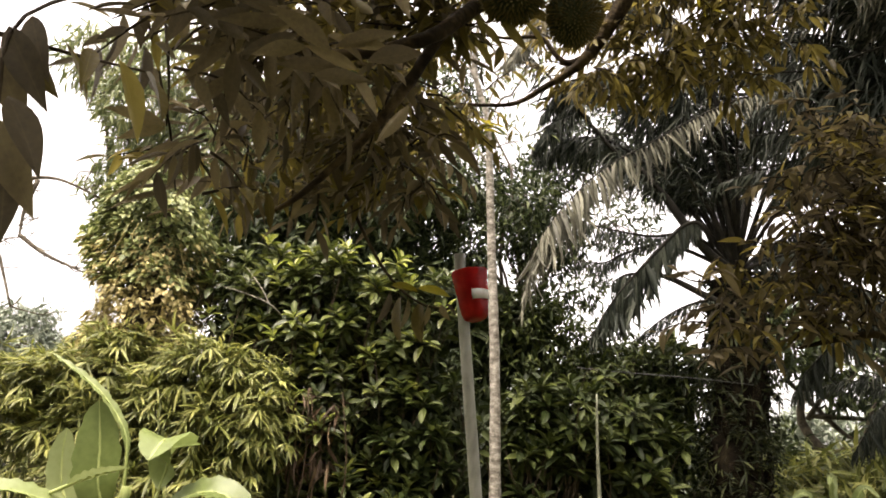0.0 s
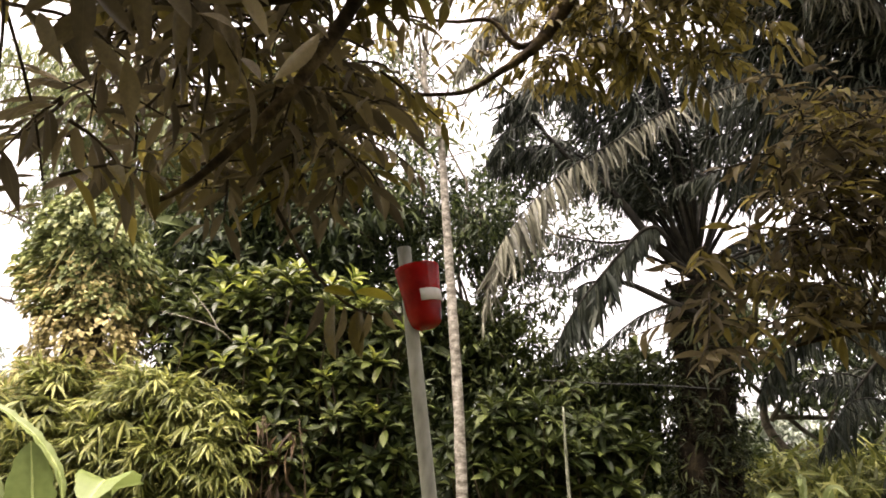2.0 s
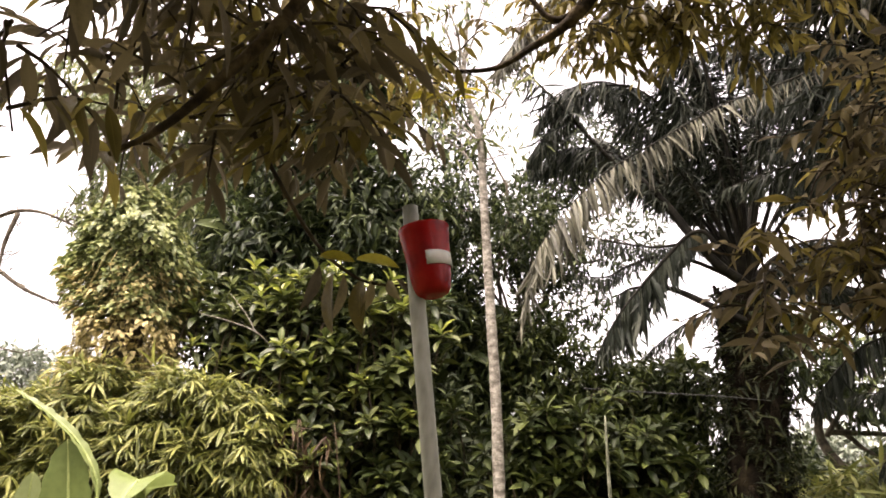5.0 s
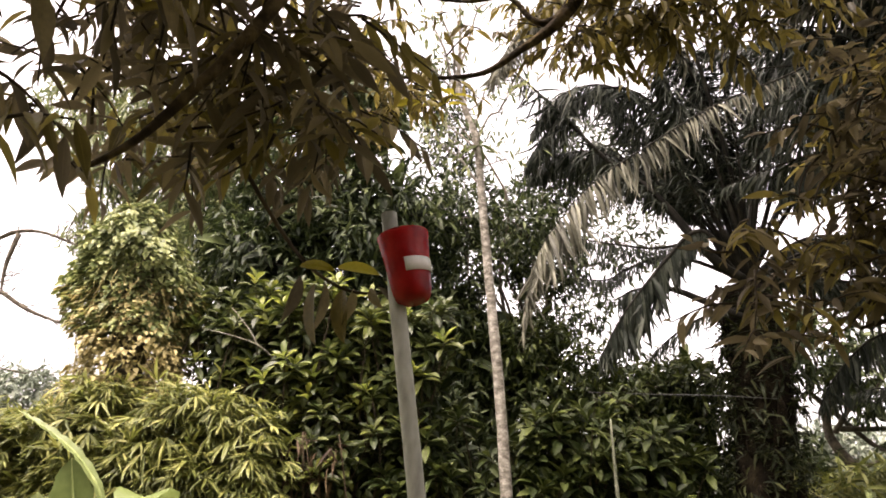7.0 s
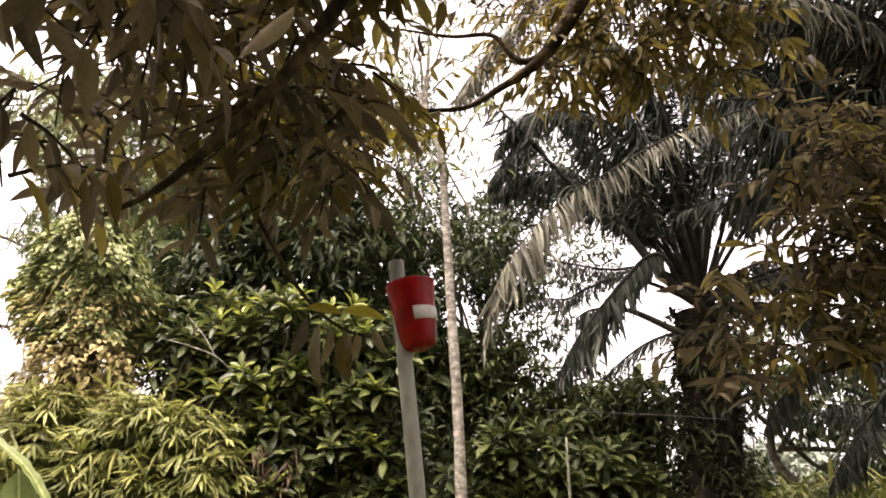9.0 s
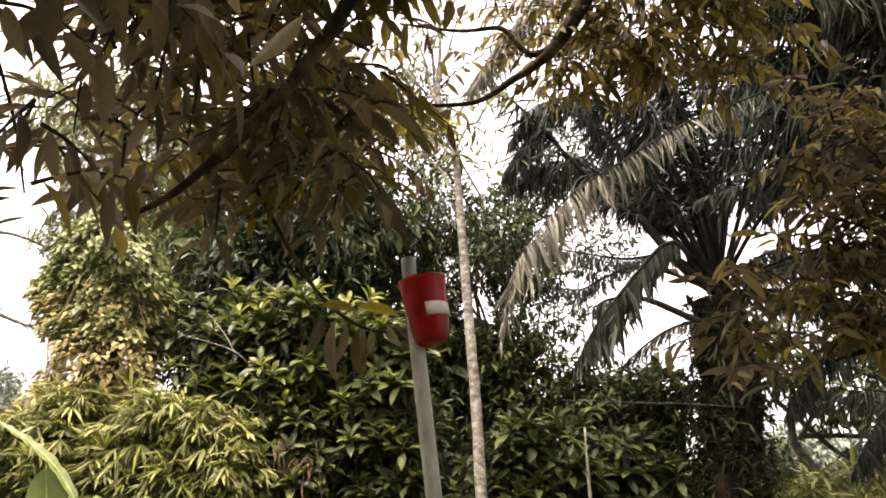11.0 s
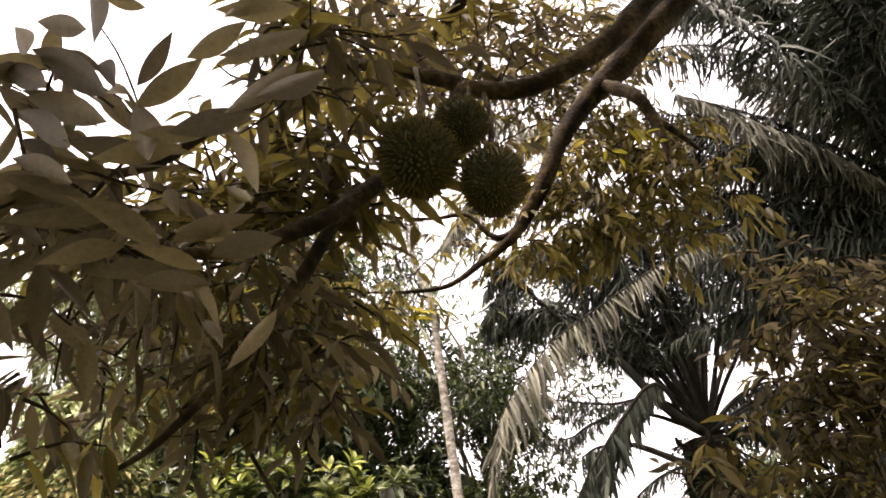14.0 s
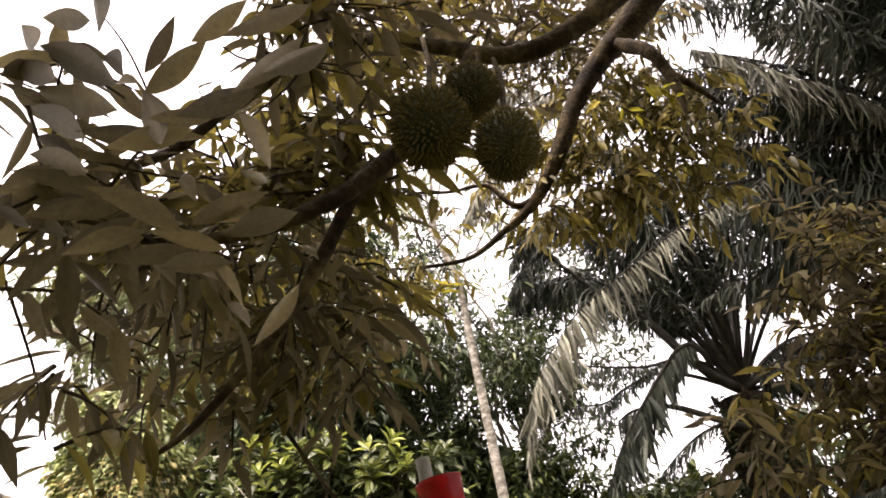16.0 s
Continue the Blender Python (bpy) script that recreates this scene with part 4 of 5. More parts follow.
palm_frond(pb, [CB, (6.7, 8.2, 6.5), (6.08, 8.2, 7.1), (5.45, 8.2, 7.75), (4.77, 8.2, 8.21), (4.18, 8.2, 8.62), (3.7, 8.2, 8.85)], 110, 0.9, M_PALM_LIT, 0.03, 1.3, 0.3, 0.0, False, -0.3, 0.3)
palm_frond(pb, [CB, (6.9, 8.2, 7.2), (6.49, 8.2, 8.23), (5.81, 8.2, 8.92), (5.01, 8.2, 9.49), (4.19, 8.2, 9.8), (3.37, 8.2, 9.7), (2.9, 8.2, 9.3)], 150, 0.9, M_PALM, 0.03, 1.0, 0.2, 0.0, False, 0.0, 0.35)
palm_frond(pb, [CB, (7.2, 8.2, 8.2), (7.0, 8.2, 9.72), (5.84, 8.2, 10.45), (4.67, 8.2, 10.8), (3.58, 8.2, 10.5), (3.06, 8.2, 9.9)], 170, 0.95, M_PALM, 0.03, 0.9, 0.2, 0.0, False, 0.1, 0.35)
palm_frond(pb, [CB, (6.9, 7.8, 7.5), (6.3, 7.6, 9.0), (5.2, 7.6, 10.0), (4.2, 7.6, 10.2), (3.3, 7.6, 10.1), (2.7, 7.6, 9.6)], 170, 0.95, M_PALM, 0.03, 0.7, 0.2, 0.0, False, 0.2, 0.35)
palm_frond(pa, [CA, (3.9, 11.2, 6.6), (3.4, 10.8, 8.2), (2.48, 10.5, 9.6), (1.75, 10.5, 10.5), (1.1, 10.5, 10.7), (0.6, 10.5, 10.2)], 140, 0.9, M_PALM_LIT, 0.035, 1.0, 0.35, 0.0, False, 0.1, 0.35)
palm_frond(pa, [CA, (4.1, 11.2, 7.2), (3.7, 10.8, 9.2), (2.9, 10.5, 10.9), (2.1, 10.5, 11.6), (1.4, 10.5, 11.6), (0.9, 10.5, 11.1)], 150, 0.95, M_PALM, 0.035, 0.9, 0.35, 0.0, False, 0.2, 0.35)
palm_frond(pa, [CA, (4.0, 11.4, 6.8), (3.6, 11.2, 8.4), (3.0, 11.0, 9.3), (2.3, 11.0, 9.6), (1.7, 11.0, 9.1)], 150, 0.95, M_PALM, 0.035, 0.9, 0.3, 0.0, False, 0.2, 0.35)
for az, el in [(-62, 26), (-50, 22), (-70, 30), (-45, 16), (-58, 12), (-66, 18), (-60, 33), (-48, 30), (-70, 38), (-54, 38), (-65, 43), (-72, 24)]:
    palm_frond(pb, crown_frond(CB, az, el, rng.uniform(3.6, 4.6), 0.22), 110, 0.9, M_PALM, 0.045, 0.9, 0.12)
for az, el in [(-10, 45), (40, 50), (100, 50), (160, 50)]:
    palm_frond(pb, crown_frond(CB, az, el, 4.6, 0.4), 80, 0.8, M_PALM, 0.05, 0.5, 0.14)


# ---- banana plant ----
def banana_leaf(plant, points, width, normal, label=""):
    """A broad leaf along points on its thick midrib."""
    g = Geo()
    c = g.tube(points, [0.02, 0.014, 0.004], 6, 6)
    rib = part("midrib", g.mesh("midrib", M_BANANA_STEM), plant)
    tan = unit(np.gradient(c, axis=0))
    nm = np.broadcast_to(np.asarray(normal, float), c.shape)
    side = unit(np.cross(tan, nm))
    up = np.cross(side, tan)
    t = np.linspace(0, 1, len(c))
    s0 = 0.18
    w = width / 2 * np.where(t < s0, 0.0, np.clip(np.sin(np.pi * np.clip((t - s0) / (1 - s0), 0, 1) ** 0.8), 0, 1) ** 0.55)
    us = np.linspace(-1, 1, 9)
    rip = 1 + 0.06 * np.sin(t[:, None] * 40 + us[None] * 3) * np.abs(us)[None]
    v = c[:, None] + side[:, None] * (us[None, :, None] * (w[:, None] * rip)[:, :, None]) + up[:, None] * ((np.abs(us)[None] * w[:, None] * 0.35 + 0.012 * np.sin(t[:, None] * 60))[:, :, None])
    n, k = len(c), 9
    i, j = np.meshgrid(np.arange(n - 1), np.arange(k - 1), indexing="ij")
    q = np.stack([i * k + j, i * k + j + 1, (i + 1) * k + j + 1, (i + 1) * k + j], -1).reshape(-1, 4)
    uv = np.stack([np.broadcast_to(0.5 + us / 2, (n, k)), np.broadcast_to(t[:, None], (n, k))], -1).reshape(-1, 2)
    g = Geo()
    g.add(v.reshape(-1, 3), q, uv)
    part("leaf_blade", g.mesh("leaf_blade", M_BANANA), rib, label)


th = thing("banana_plant", (-3.2, 7.9, 0), "young banana plant with broad light green leaves", "banana plant", "banana plants")
g = Geo()
g.tube([(-3.2, 7.9, -0.04), (-3.2, 7.9, 0.5), (-3.18, 7.88, 1.0)], [0.09, 0.08, 0.05], 10, 5)
part("pseudostem", g.mesh("pseudostem", M_BANANA_STEM), th)
banana_leaf(th, [(-3.3, 7.95, 0.55), (-3.5, 7.9, 0.95), (-3.6, 7.9, 1.4), (-3.73, 7.9, 1.86)], 0.50, (0.15, -1, 0.15), "upright broad blade")
banana_leaf(th, [(-3.2, 7.9, 0.8), (-3.3, 7.88, 1.45), (-3.6, 7.85, 1.85), (-3.95, 7.8, 2.10), (-4.33, 7.75, 2.30)], 0.12, (0.35, -0.45, 0.8), "half-rolled slanting blade")
banana_leaf(th, [(-2.95, 8.0, 0.6), (-2.84, 8.0, 1.3), (-2.83, 7.8, 1.52), (-2.80, 7.45, 1.30)], 0.58, (0, -0.45, 1), "hooded blade arching forward")
banana_leaf(th, [(-3.0, 8.0, 0.6), (-2.55, 7.9, 0.95), (-2.1, 7.85, 1.04), (-1.6, 7.8, 0.72)], 0.40, (0, -0.55, 1), "torn drooping blade")
banana_leaf(th, [(-3.4, 8.0, 0.5), (-3.9, 8.0, 0.8), (-4.05, 8.0, 1.2), (-4.08, 8.0, 1.52)], 0.3, (0.5, -0.8, 0.1))
banana_leaf(th, [(-3.9, 7.7, 0.86), (-3.6, 7.7, 1.02), (-3.35, 7.7, 1.12), (-3.1, 7.7, 1.2)], 0.2, (0.1, 0.3, 1), "folded pale blade")
banana_leaf(th, [(-3.4, 7.9, 0.6), (-3.9, 7.6, 0.80), (-4.3, 7.4, 0.86), (-4.8, 7.3, 0.72)], 0.35, (0, -0.3, 1))

# ---- low plants in the sunlit gap beside the palm ----
th = thing("banana_plant", (5.5, 11.6, 0), "small yellow-green banana plant in the sunlit gap", "banana plant", "banana plants")
g = Geo()
g.tube([(5.5, 11.6, -0.04), (5.5, 11.6, 0.6), (5.5, 11.6, 1.3)], [0.07, 0.06, 0.04], 9, 4)
part("pseudostem", g.mesh("pseudostem", M_BANANA_STEM), th)
for dx, dy, h, w in [(-0.45, -0.2, 1.75, 0.14), (-0.15, -0.3, 2.0, 0.12), (0.3, -0.3, 1.9, 0.14), (0.55, -0.1, 1.6, 0.16), (0.1, 0.2, 2.05, 0.12), (-0.5, -0.3, 1.4, 0.14)]:
    banana_leaf(th, [(5.5, 11.6, 0.9), (5.5 + dx * 0.5, 11.6 + dy * 0.5, 1.5), (5.5 + dx, 11.6 + dy, h), (5.5 + dx * 1.5, 11.6 + dy * 1.5, h - 0.1)], w, (0.2, -0.7, 0.7))

g = Geo()
for c, rad, n in [((6.3, 12.2, 1.5), (0.8, 0.6, 0.7), 700), ((7.2, 12.6, 1.7), (1.0, 0.7, 0.6), 900), ((8.4, 13.4, 1.5), (1.4, 0.8, 0.9), 1000), ((5.2, 12.4, 1.0), (0.7, 0.6, 0.8), 600), ((6.2, 11.4, 0.8), (1.2, 0.6, 0.7), 800), ((6.4, 13.2, 2.0), (1.0, 0.6, 0.6), 800), ((7.6, 13.4, 2.1), (1.2, 0.6, 0.5), 800), ((9.2, 13.6, 2.2), (1.2, 0.6, 0.6), 700), ((5.4, 13.2, 1.6), (0.8, 0.6, 0.7), 500)]:
    blob_cloud(g, LEAF_NARROW, c, rad, n, 0.5, 0.5, 0.7)
tagged(new("undergrowth", g.mesh("undergrowth", M_BAMBOO)), "pale yellow-green undergrowth in the open gap", "undergrowth", "", "stuff")

pc = thing("young_palm", (7.9, 12.4, 0), "young palm with dark drooping fronds near the ground", "palm")
g = Geo()
g.tube([(7.9, 12.4, -0.04), (7.9, 12.4, 2.5)], [0.22, 0.2], 10, 5, 0.1)
part("trunk", g.mesh("trunk", M_PALM_TRUNK), pc)
for az, el, ln, dr in [(-100, 58, 3.6, 0.6), (-60, 56, 3.6, 0.55), (-140, 62, 3.6, 0.6), (-20, 66, 3.4, 0.5), (60, 60, 3.2, 0.5), (180, 60, 3.4, 0.6), (-80, 72, 3.8, 0.4), (-120, 44, 3.2, 0.6), (-160, 50, 3.2, 0.65)]:
    palm_frond(pc, crown_frond((7.9, 12.4, 2.6), az, el, ln, dr), 60, 0.55, M_PALM, 0.03, 0.7, 0.15)
for pts in [[(7.9, 12.3, 2.6), (7.8, 12.1, 3.7), (7.2, 12.0, 3.95), (6.7, 12.0, 3.45), (6.3, 12.0, 2.9), (6.0, 12.0, 2.4)], [(7.9, 12.3, 2.6), (7.9, 12.0, 3.3), (7.5, 11.9, 3.3), (7.1, 11.8, 2.75), (6.85, 11.8, 2.1), (6.75, 11.8, 1.6)], [(7.9, 12.3, 2.6), (7.6, 12.3, 3.9), (6.9, 12.3, 4.5), (6.1, 12.2, 4.3), (5.5, 12.2, 3.7), (5.2, 12.2, 3.2)]]:
    palm_frond(pc, pts, 56, 0.75, M_PALM, 0.035, 1.3, 0.25, 0.0, ME_DARK_LEAFLET, 0.1, 0.18)

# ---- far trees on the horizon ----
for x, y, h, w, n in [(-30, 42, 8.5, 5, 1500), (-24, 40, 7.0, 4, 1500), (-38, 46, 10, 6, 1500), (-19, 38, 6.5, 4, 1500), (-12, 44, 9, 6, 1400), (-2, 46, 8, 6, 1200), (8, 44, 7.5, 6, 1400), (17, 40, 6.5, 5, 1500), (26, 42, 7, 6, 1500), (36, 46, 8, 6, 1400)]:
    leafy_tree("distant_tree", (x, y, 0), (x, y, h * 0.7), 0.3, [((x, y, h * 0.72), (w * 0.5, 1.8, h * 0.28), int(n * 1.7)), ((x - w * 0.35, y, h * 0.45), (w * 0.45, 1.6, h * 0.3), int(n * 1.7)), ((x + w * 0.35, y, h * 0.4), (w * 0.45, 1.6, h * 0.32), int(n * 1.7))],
               LEAF_SMALL, M_HAZE_TREE, M_BARK_DARK, "tree far off on the horizon, coloured pale grey-green for haze", 0.55, "tree", "distant trees")

# bare branches against the left sky
th = thing("bare_tree", (-10.6, 13.0, 0), "leafless grey tree with thin spreading twigs", "tree")
g = Geo()
g.tube([(-10.6, 13.0, -0.05), (-10.6, 13.0, 3.0), (-10.5, 13.0, 5.6), (-10.7, 13.0, 7.5)], [0.1, 0.08, 0.05, 0.02], 7, 5)
part("trunk", g.mesh("trunk", M_BARK_DARK), th)
for pts in [[(-10.5, 13.0, 5.4), (-9.6, 13.0, 6.15), (-8.8, 13.0, 6.3), (-7.6, 13.0, 5.9)], [(-9.2, 13.0, 6.25), (-9.3, 13.0, 5.6), (-9.25, 13.0, 5.0)], [(-10.5, 13.0, 5.5), (-9.7, 13.0, 4.8), (-9.0, 13.0, 3.6)], [(-9.25, 13.0, 5.05), (-8.6, 13.0, 4.7), (-7.7, 13.0, 4.4)]]:
    g = Geo()
    c = g.tube(pts, [0.05, 0.04, 0.018], 6, 5)
    part("limb", g.mesh("limb", M_BARK_DARK), th)
    g = Geo()
    for _ in range(9):
        m = c[rng.integers(3, len(c))]
        e = m + np.array([rng.uniform(-0.3, 1.0), rng.normal() * 0.2, rng.uniform(-0.35, 0.6)])
        cc = g.tube(limb_points(m, e, 0.25, 4), [0.014, 0.006], 4, 3)
        g.tube(limb_points(cc[4], cc[4] + rng.normal(size=3) * np.array([0.4, 0.15, 0.3]), 0.25, 4), [0.006, 0.003], 4, 2)
    part("twig_growth", g.mesh("twig_growth", M_BARK_DARK), th, "", "stuff")

# cable across the palm
th = thing("cable", (1.9, 10.3, 3.0), "thin dark cable strung across the trees", "cable")
g = Geo()
g.tube([(1.7, 10.9, 3.16), (2.6, 10.9, 3.16), (3.4, 10.9, 3.17), (4.3, 11.2, 3.2)], [0.0065, 0.0065], 6, 8)
part("wire", g.mesh("wire", M_WIRE), th)

# ---- durian tree over the camera ----
dt = thing("durian_tree", (3.3, 0.2, 0), "durian tree with mossy limbs and bronze-backed leaves", "tree")
g = Geo()
g.tube([(3.3, 0.2, -0.06), (3.3, 0.2, 1.5), (3.25, 0.3, 3.5), (3.1, 0.4, 5.5), (3.0, 0.4, 8.0)], [0.24, 0.2, 0.18, 0.15, 0.1], 14, 6, 0.05)
part("trunk", g.mesh("trunk", M_BARK_DURIAN), dt)
BOUGHS = {
    "limbA": ([(3.1, 0.8, 5.2), (2.6, 2.2, 5.3), (2.05, 3.1, 4.96), (1.76, 3.2, 4.64), (1.52, 3.25, 4.37), (1.39, 3.25, 4.22), (1.24, 3.25, 3.98), (1.13, 3.25, 3.72), (1.01, 3.25, 3.5), (0.92, 3.25, 3.4), (0.83, 3.25, 3.33), (0.69, 3.25, 3.23), (0.5, 3.25, 3.21), (0.3, 3.25, 3.22)], [0.13, 0.11, 0.095, 0.08, 0.066, 0.053, 0.045, 0.039, 0.028, 0.02, 0.015, 0.011, 0.008, 0.004]),
    "limbB": ([(3.15, 0.4, 4.3), (2.3, 1.5, 4.1), (1.7, 1.9, 3.75), (1.38, 1.98, 3.48), (1.24, 1.98, 3.3), (1.1, 1.98, 3.19), (0.99, 1.98, 3.13), (0.87, 1.98, 3.12), (0.75, 1.98, 3.17), (0.62, 1.98, 3.22), (0.48, 1.98, 3.27), (0.38, 1.98, 3.33)], [0.1, 0.07, 0.048, 0.037, 0.031, 0.028, 0.026, 0.024, 0.021, 0.018, 0.014, 0.008]),
    "limbC": ([(1.5, 3.22, 4.3), (1.59, 3.1, 4.12), (1.655, 3.1, 3.98), (1.68, 3.1, 3.84), (1.67, 3.1, 3.7)], [0.036, 0.032, 0.028, 0.02, 0.01]),
    "limbI": ([(1.65, 3.1, 3.98), (1.76, 3.1, 3.86), (1.83, 3.1, 3.76)], [0.02, 0.014, 0.006]),
    "limbJ": ([(1.01, 3.25, 3.5), (0.93, 3.25, 3.46), (0.87, 3.25, 3.49), (0.78, 3.25, 3.59), (0.6, 3.25, 3.58), (0.34, 3.25, 3.62)], [0.02, 0.015, 0.012, 0.01, 0.008, 0.004]),
    "limbD": ([(0.82, 1.97, 3.14), (0.74, 1.98, 2.98), (0.655, 1.92, 2.83), (0.595, 1.80, 2.68), (0.53, 1.72, 2.555), (0.43, 1.7, 2.50), (0.34, 1.7, 2.48), (0.24, 1.7, 2.48), (0.12, 1.7, 2.50), (-0.02, 1.7, 2.52)], [0.024, 0.022, 0.021, 0.020, 0.018, 0.016, 0.014, 0.012, 0.009, 0.005]),
    "limbE": ([(0.62, 1.96, 3.22), (0.55, 1.75, 3.0), (0.45, 1.62, 2.83), (0.38, 1.6, 2.74), (0.31, 1.6, 2.69), (0.23, 1.6, 2.62), (0.11, 1.6, 2.59), (0.0, 1.6, 2.58), (-0.15, 1.6, 2.56)], [0.016, 0.014, 0.013, 0.012, 0.011, 0.010, 0.009, 0.007, 0.004]),
    "limbF": ([(0.62, 1.9, 2.80), (0.54, 1.8, 2.62), (0.46, 1.8, 2.45), (0.39, 1.8, 2.33), (0.32, 1.8, 2.24), (0.23, 1.8, 2.14), (0.15, 1.8, 2.09)], [0.017, 0.016, 0.014, 0.012, 0.01, 0.007, 0.004]),
    "limbG": ([(3.2, 0.5, 2.8), (2.9, 1.6, 2.45), (2.4, 2.4, 2.2), (2.04, 2.65, 2.13), (1.93, 2.65, 2.135), (1.81, 2.65, 2.105), (1.69, 2.65, 2.065)], [0.05, 0.035, 0.02, 0.014, 0.013, 0.01, 0.004]),
    "limbH": ([(3.1, 0.4, 5.6), (2.0, 1.6, 5.4), (1.2, 2.3, 4.7), (0.8, 2.5, 4.1), (0.5, 2.6, 3.8)], [0.09, 0.06, 0.04, 0.025, 0.012]),
}
for pts, rad in BOUGHS.values():
    g = Geo()
    g.tube(pts, rad, 12, 6, 0.09)
    part("limb", g.mesh("limb", M_BARK_DURIAN), dt)

ME_NEAR_LEAF = [template_mesh("leaf", blade(8, w, 0.22, d, lance, 4), M_DURIAN_LEAF) for w, d in ((0.27, 0.2), (0.31, 0.35), (0.24, 0.1), (0.19, 0.15))]
durian_far, durian_twigs, durian_gold = Geo(), Geo(), Geo()
single_left = [234]


def spray(c, r, n, size=0.11, near=False, hang=0.45, loose=0.75, k=7, into=None):
    """n leafy twigs round c: each a bent twig with alternate leaves that spread and hang from it."""
    c = np.asarray(c, float)
    for _ in range(n):
        a = c + rng.normal(size=3) * r * np.array([0.55, 0.4, 0.5])
        d = unit(np.array([rng.normal() - 0.1, rng.normal() * 0.6, rng.normal() * 0.5 - 0.05]))
        ln = rng.uniform(0.12, 0.25) * size / 0.11
        pts = np.array([a, a + d * ln * 0.5 + rng.normal(size=3) * 0.012, a + d * ln + np.array([0, 0, -0.03])])
        durian_twigs.tube(pts, [0.004, 0.0016], 5, 3)
        t = np.linspace(0.1, 1.0, k)
        p = a + (pts[2] - a) * t[:, None] + np.array([0, 0, 0.015]) * np.sin(t * np.pi)[:, None]
        sd = unit(np.cross(d, [0.05, 0.03, 1.0]))
        sg = np.where(np.arange(k) % 2, 1.0, -1.0)[:, None]
        al = sd * sg * loose + d * 0.55 + np.array([0, 0, -hang]) + rng.normal(size=(k, 3)) * 0.28
        nm = np.array([0, 0, 0.8]) + sd * sg * 0.4 + rng.normal(size=(k, 3)) * 0.4
        sz = size * rng.uniform(0.7, 1.2, k)
        if near and single_left[0] >= k:
            single_left[0] -= k
            for i in range(k):
                ob = part("leaf", ME_NEAR_LEAF[int(rng.integers(0, 3))], dt)
                ob.matrix_basis = leaf_frame(p[i], al[i], nm[i], sz[i])
        else:
            (into or (durian_gold if rng.random() < 0.32 else durian_far)).leaves(LEAF_LONG, p, al, nm, sz)


# sprays close to the lens, upper left
for (rx, rz), (tx, tz) in [((0.345, 2.514), (0.412, 2.561)), ((0.409, 2.565), (0.519, 2.572)), ((0.351, 2.471), (0.465, 2.506)), ((0.216, 2.749), (0.318, 2.538)), ((0.152, 2.669), (0.291, 2.578)), ((0.162, 2.606), (0.358, 2.445)),
                           ((0.349, 2.482), (0.430, 2.322)), ((0.183, 2.507), (0.364, 2.399)), ((0.273, 2.559), (0.360, 2.475)), ((0.590, 2.607), (0.485, 2.504)), ((0.568, 2.659), (0.464, 2.601)), ((0.536, 2.715), (0.479, 2.579)),
                           ((0.579, 2.543), (0.510, 2.395)), ((0.618, 2.523), (0.545, 2.417)), ((0.521, 2.451), (0.435, 2.374)), ((0.460, 2.411), (0.397, 2.381)), ((0.433, 2.397), (0.347, 2.340)), ((0.395, 2.385), (0.305, 2.374)),
                           ((0.179, 2.480), (0.328, 2.359)), ((0.198, 2.392), (0.342, 2.305)), ((0.125, 2.582), (0.264, 2.461)), ((0.119, 2.660), (0.219, 2.529)), ((0.325, 2.684), (0.287, 2.647)), ((0.495, 2.413), (0.577, 2.271))]:
    way = Vector((tx - rx, -0.05, tz - rz))
    ob = part("leaf", ME_NEAR_LEAF[3 if way.length > 0.15 else 0], dt)
    ob.matrix_basis = leaf_frame((rx, 1.30, rz), way, (rng.normal() * 0.2, 0.75, 0.65), 1.06 * way.length)
for _ in range(22):
    x = rng.uniform(0.1, 0.56)
    p = Vector((x, rng.uniform(1.3, 1.4), 2.31 + 0.10 * math.sin(x * 9.0) + rng.uniform(-0.08, 0.05)))
    a = rng.choice([0.0, math.pi]) + rng.normal() * 0.5
    ob = part("leaf", ME_NEAR_LEAF[int(rng.integers(0, 3))], dt)
    ob.matrix_basis = leaf_frame(p, (math.cos(a), -0.3, math.sin(a) - 0.35), (rng.normal() * 0.3, 0.6, 0.8), rng.uniform(0.09, 0.135))
for pts in [[(0.31, 1.6, 2.69), (0.335, 1.4, 2.52), (0.34, 1.3, 2.47)], [(0.25, 1.6, 2.64), (0.22, 1.4, 2.6), (0.2, 1.29, 2.56)], [(0.23, 1.6, 2.62), (0.25, 1.4, 2.66), (0.25, 1.29, 2.66)], [(0.44, 1.61, 2.82), (0.45, 1.4, 2.62), (0.46, 1.3, 2.545)], [(0.2, 1.6, 2.61), (0.21, 1.4, 2.5), (0.21, 1.28, 2.47)]]:
    durian_twigs.tube(pts, [0.003, 0.0012], 6, 4)
for c, r, n in [((0.06, 1.4, 2.66), 0.04, 1), ((0.12, 1.42, 2.46), 0.06, 2), ((0.20, 1.45, 2.40), 0.08, 3), ((0.50, 1.6, 2.98), 0.05, 3), ((0.02, 1.4, 2.52), 0.10, 4), ((0.05, 1.42, 2.38), 0.08, 3), ((0.30, 1.5, 2.44), 0.06, 3)]:
    spray(c, r, n, 0.11, True)
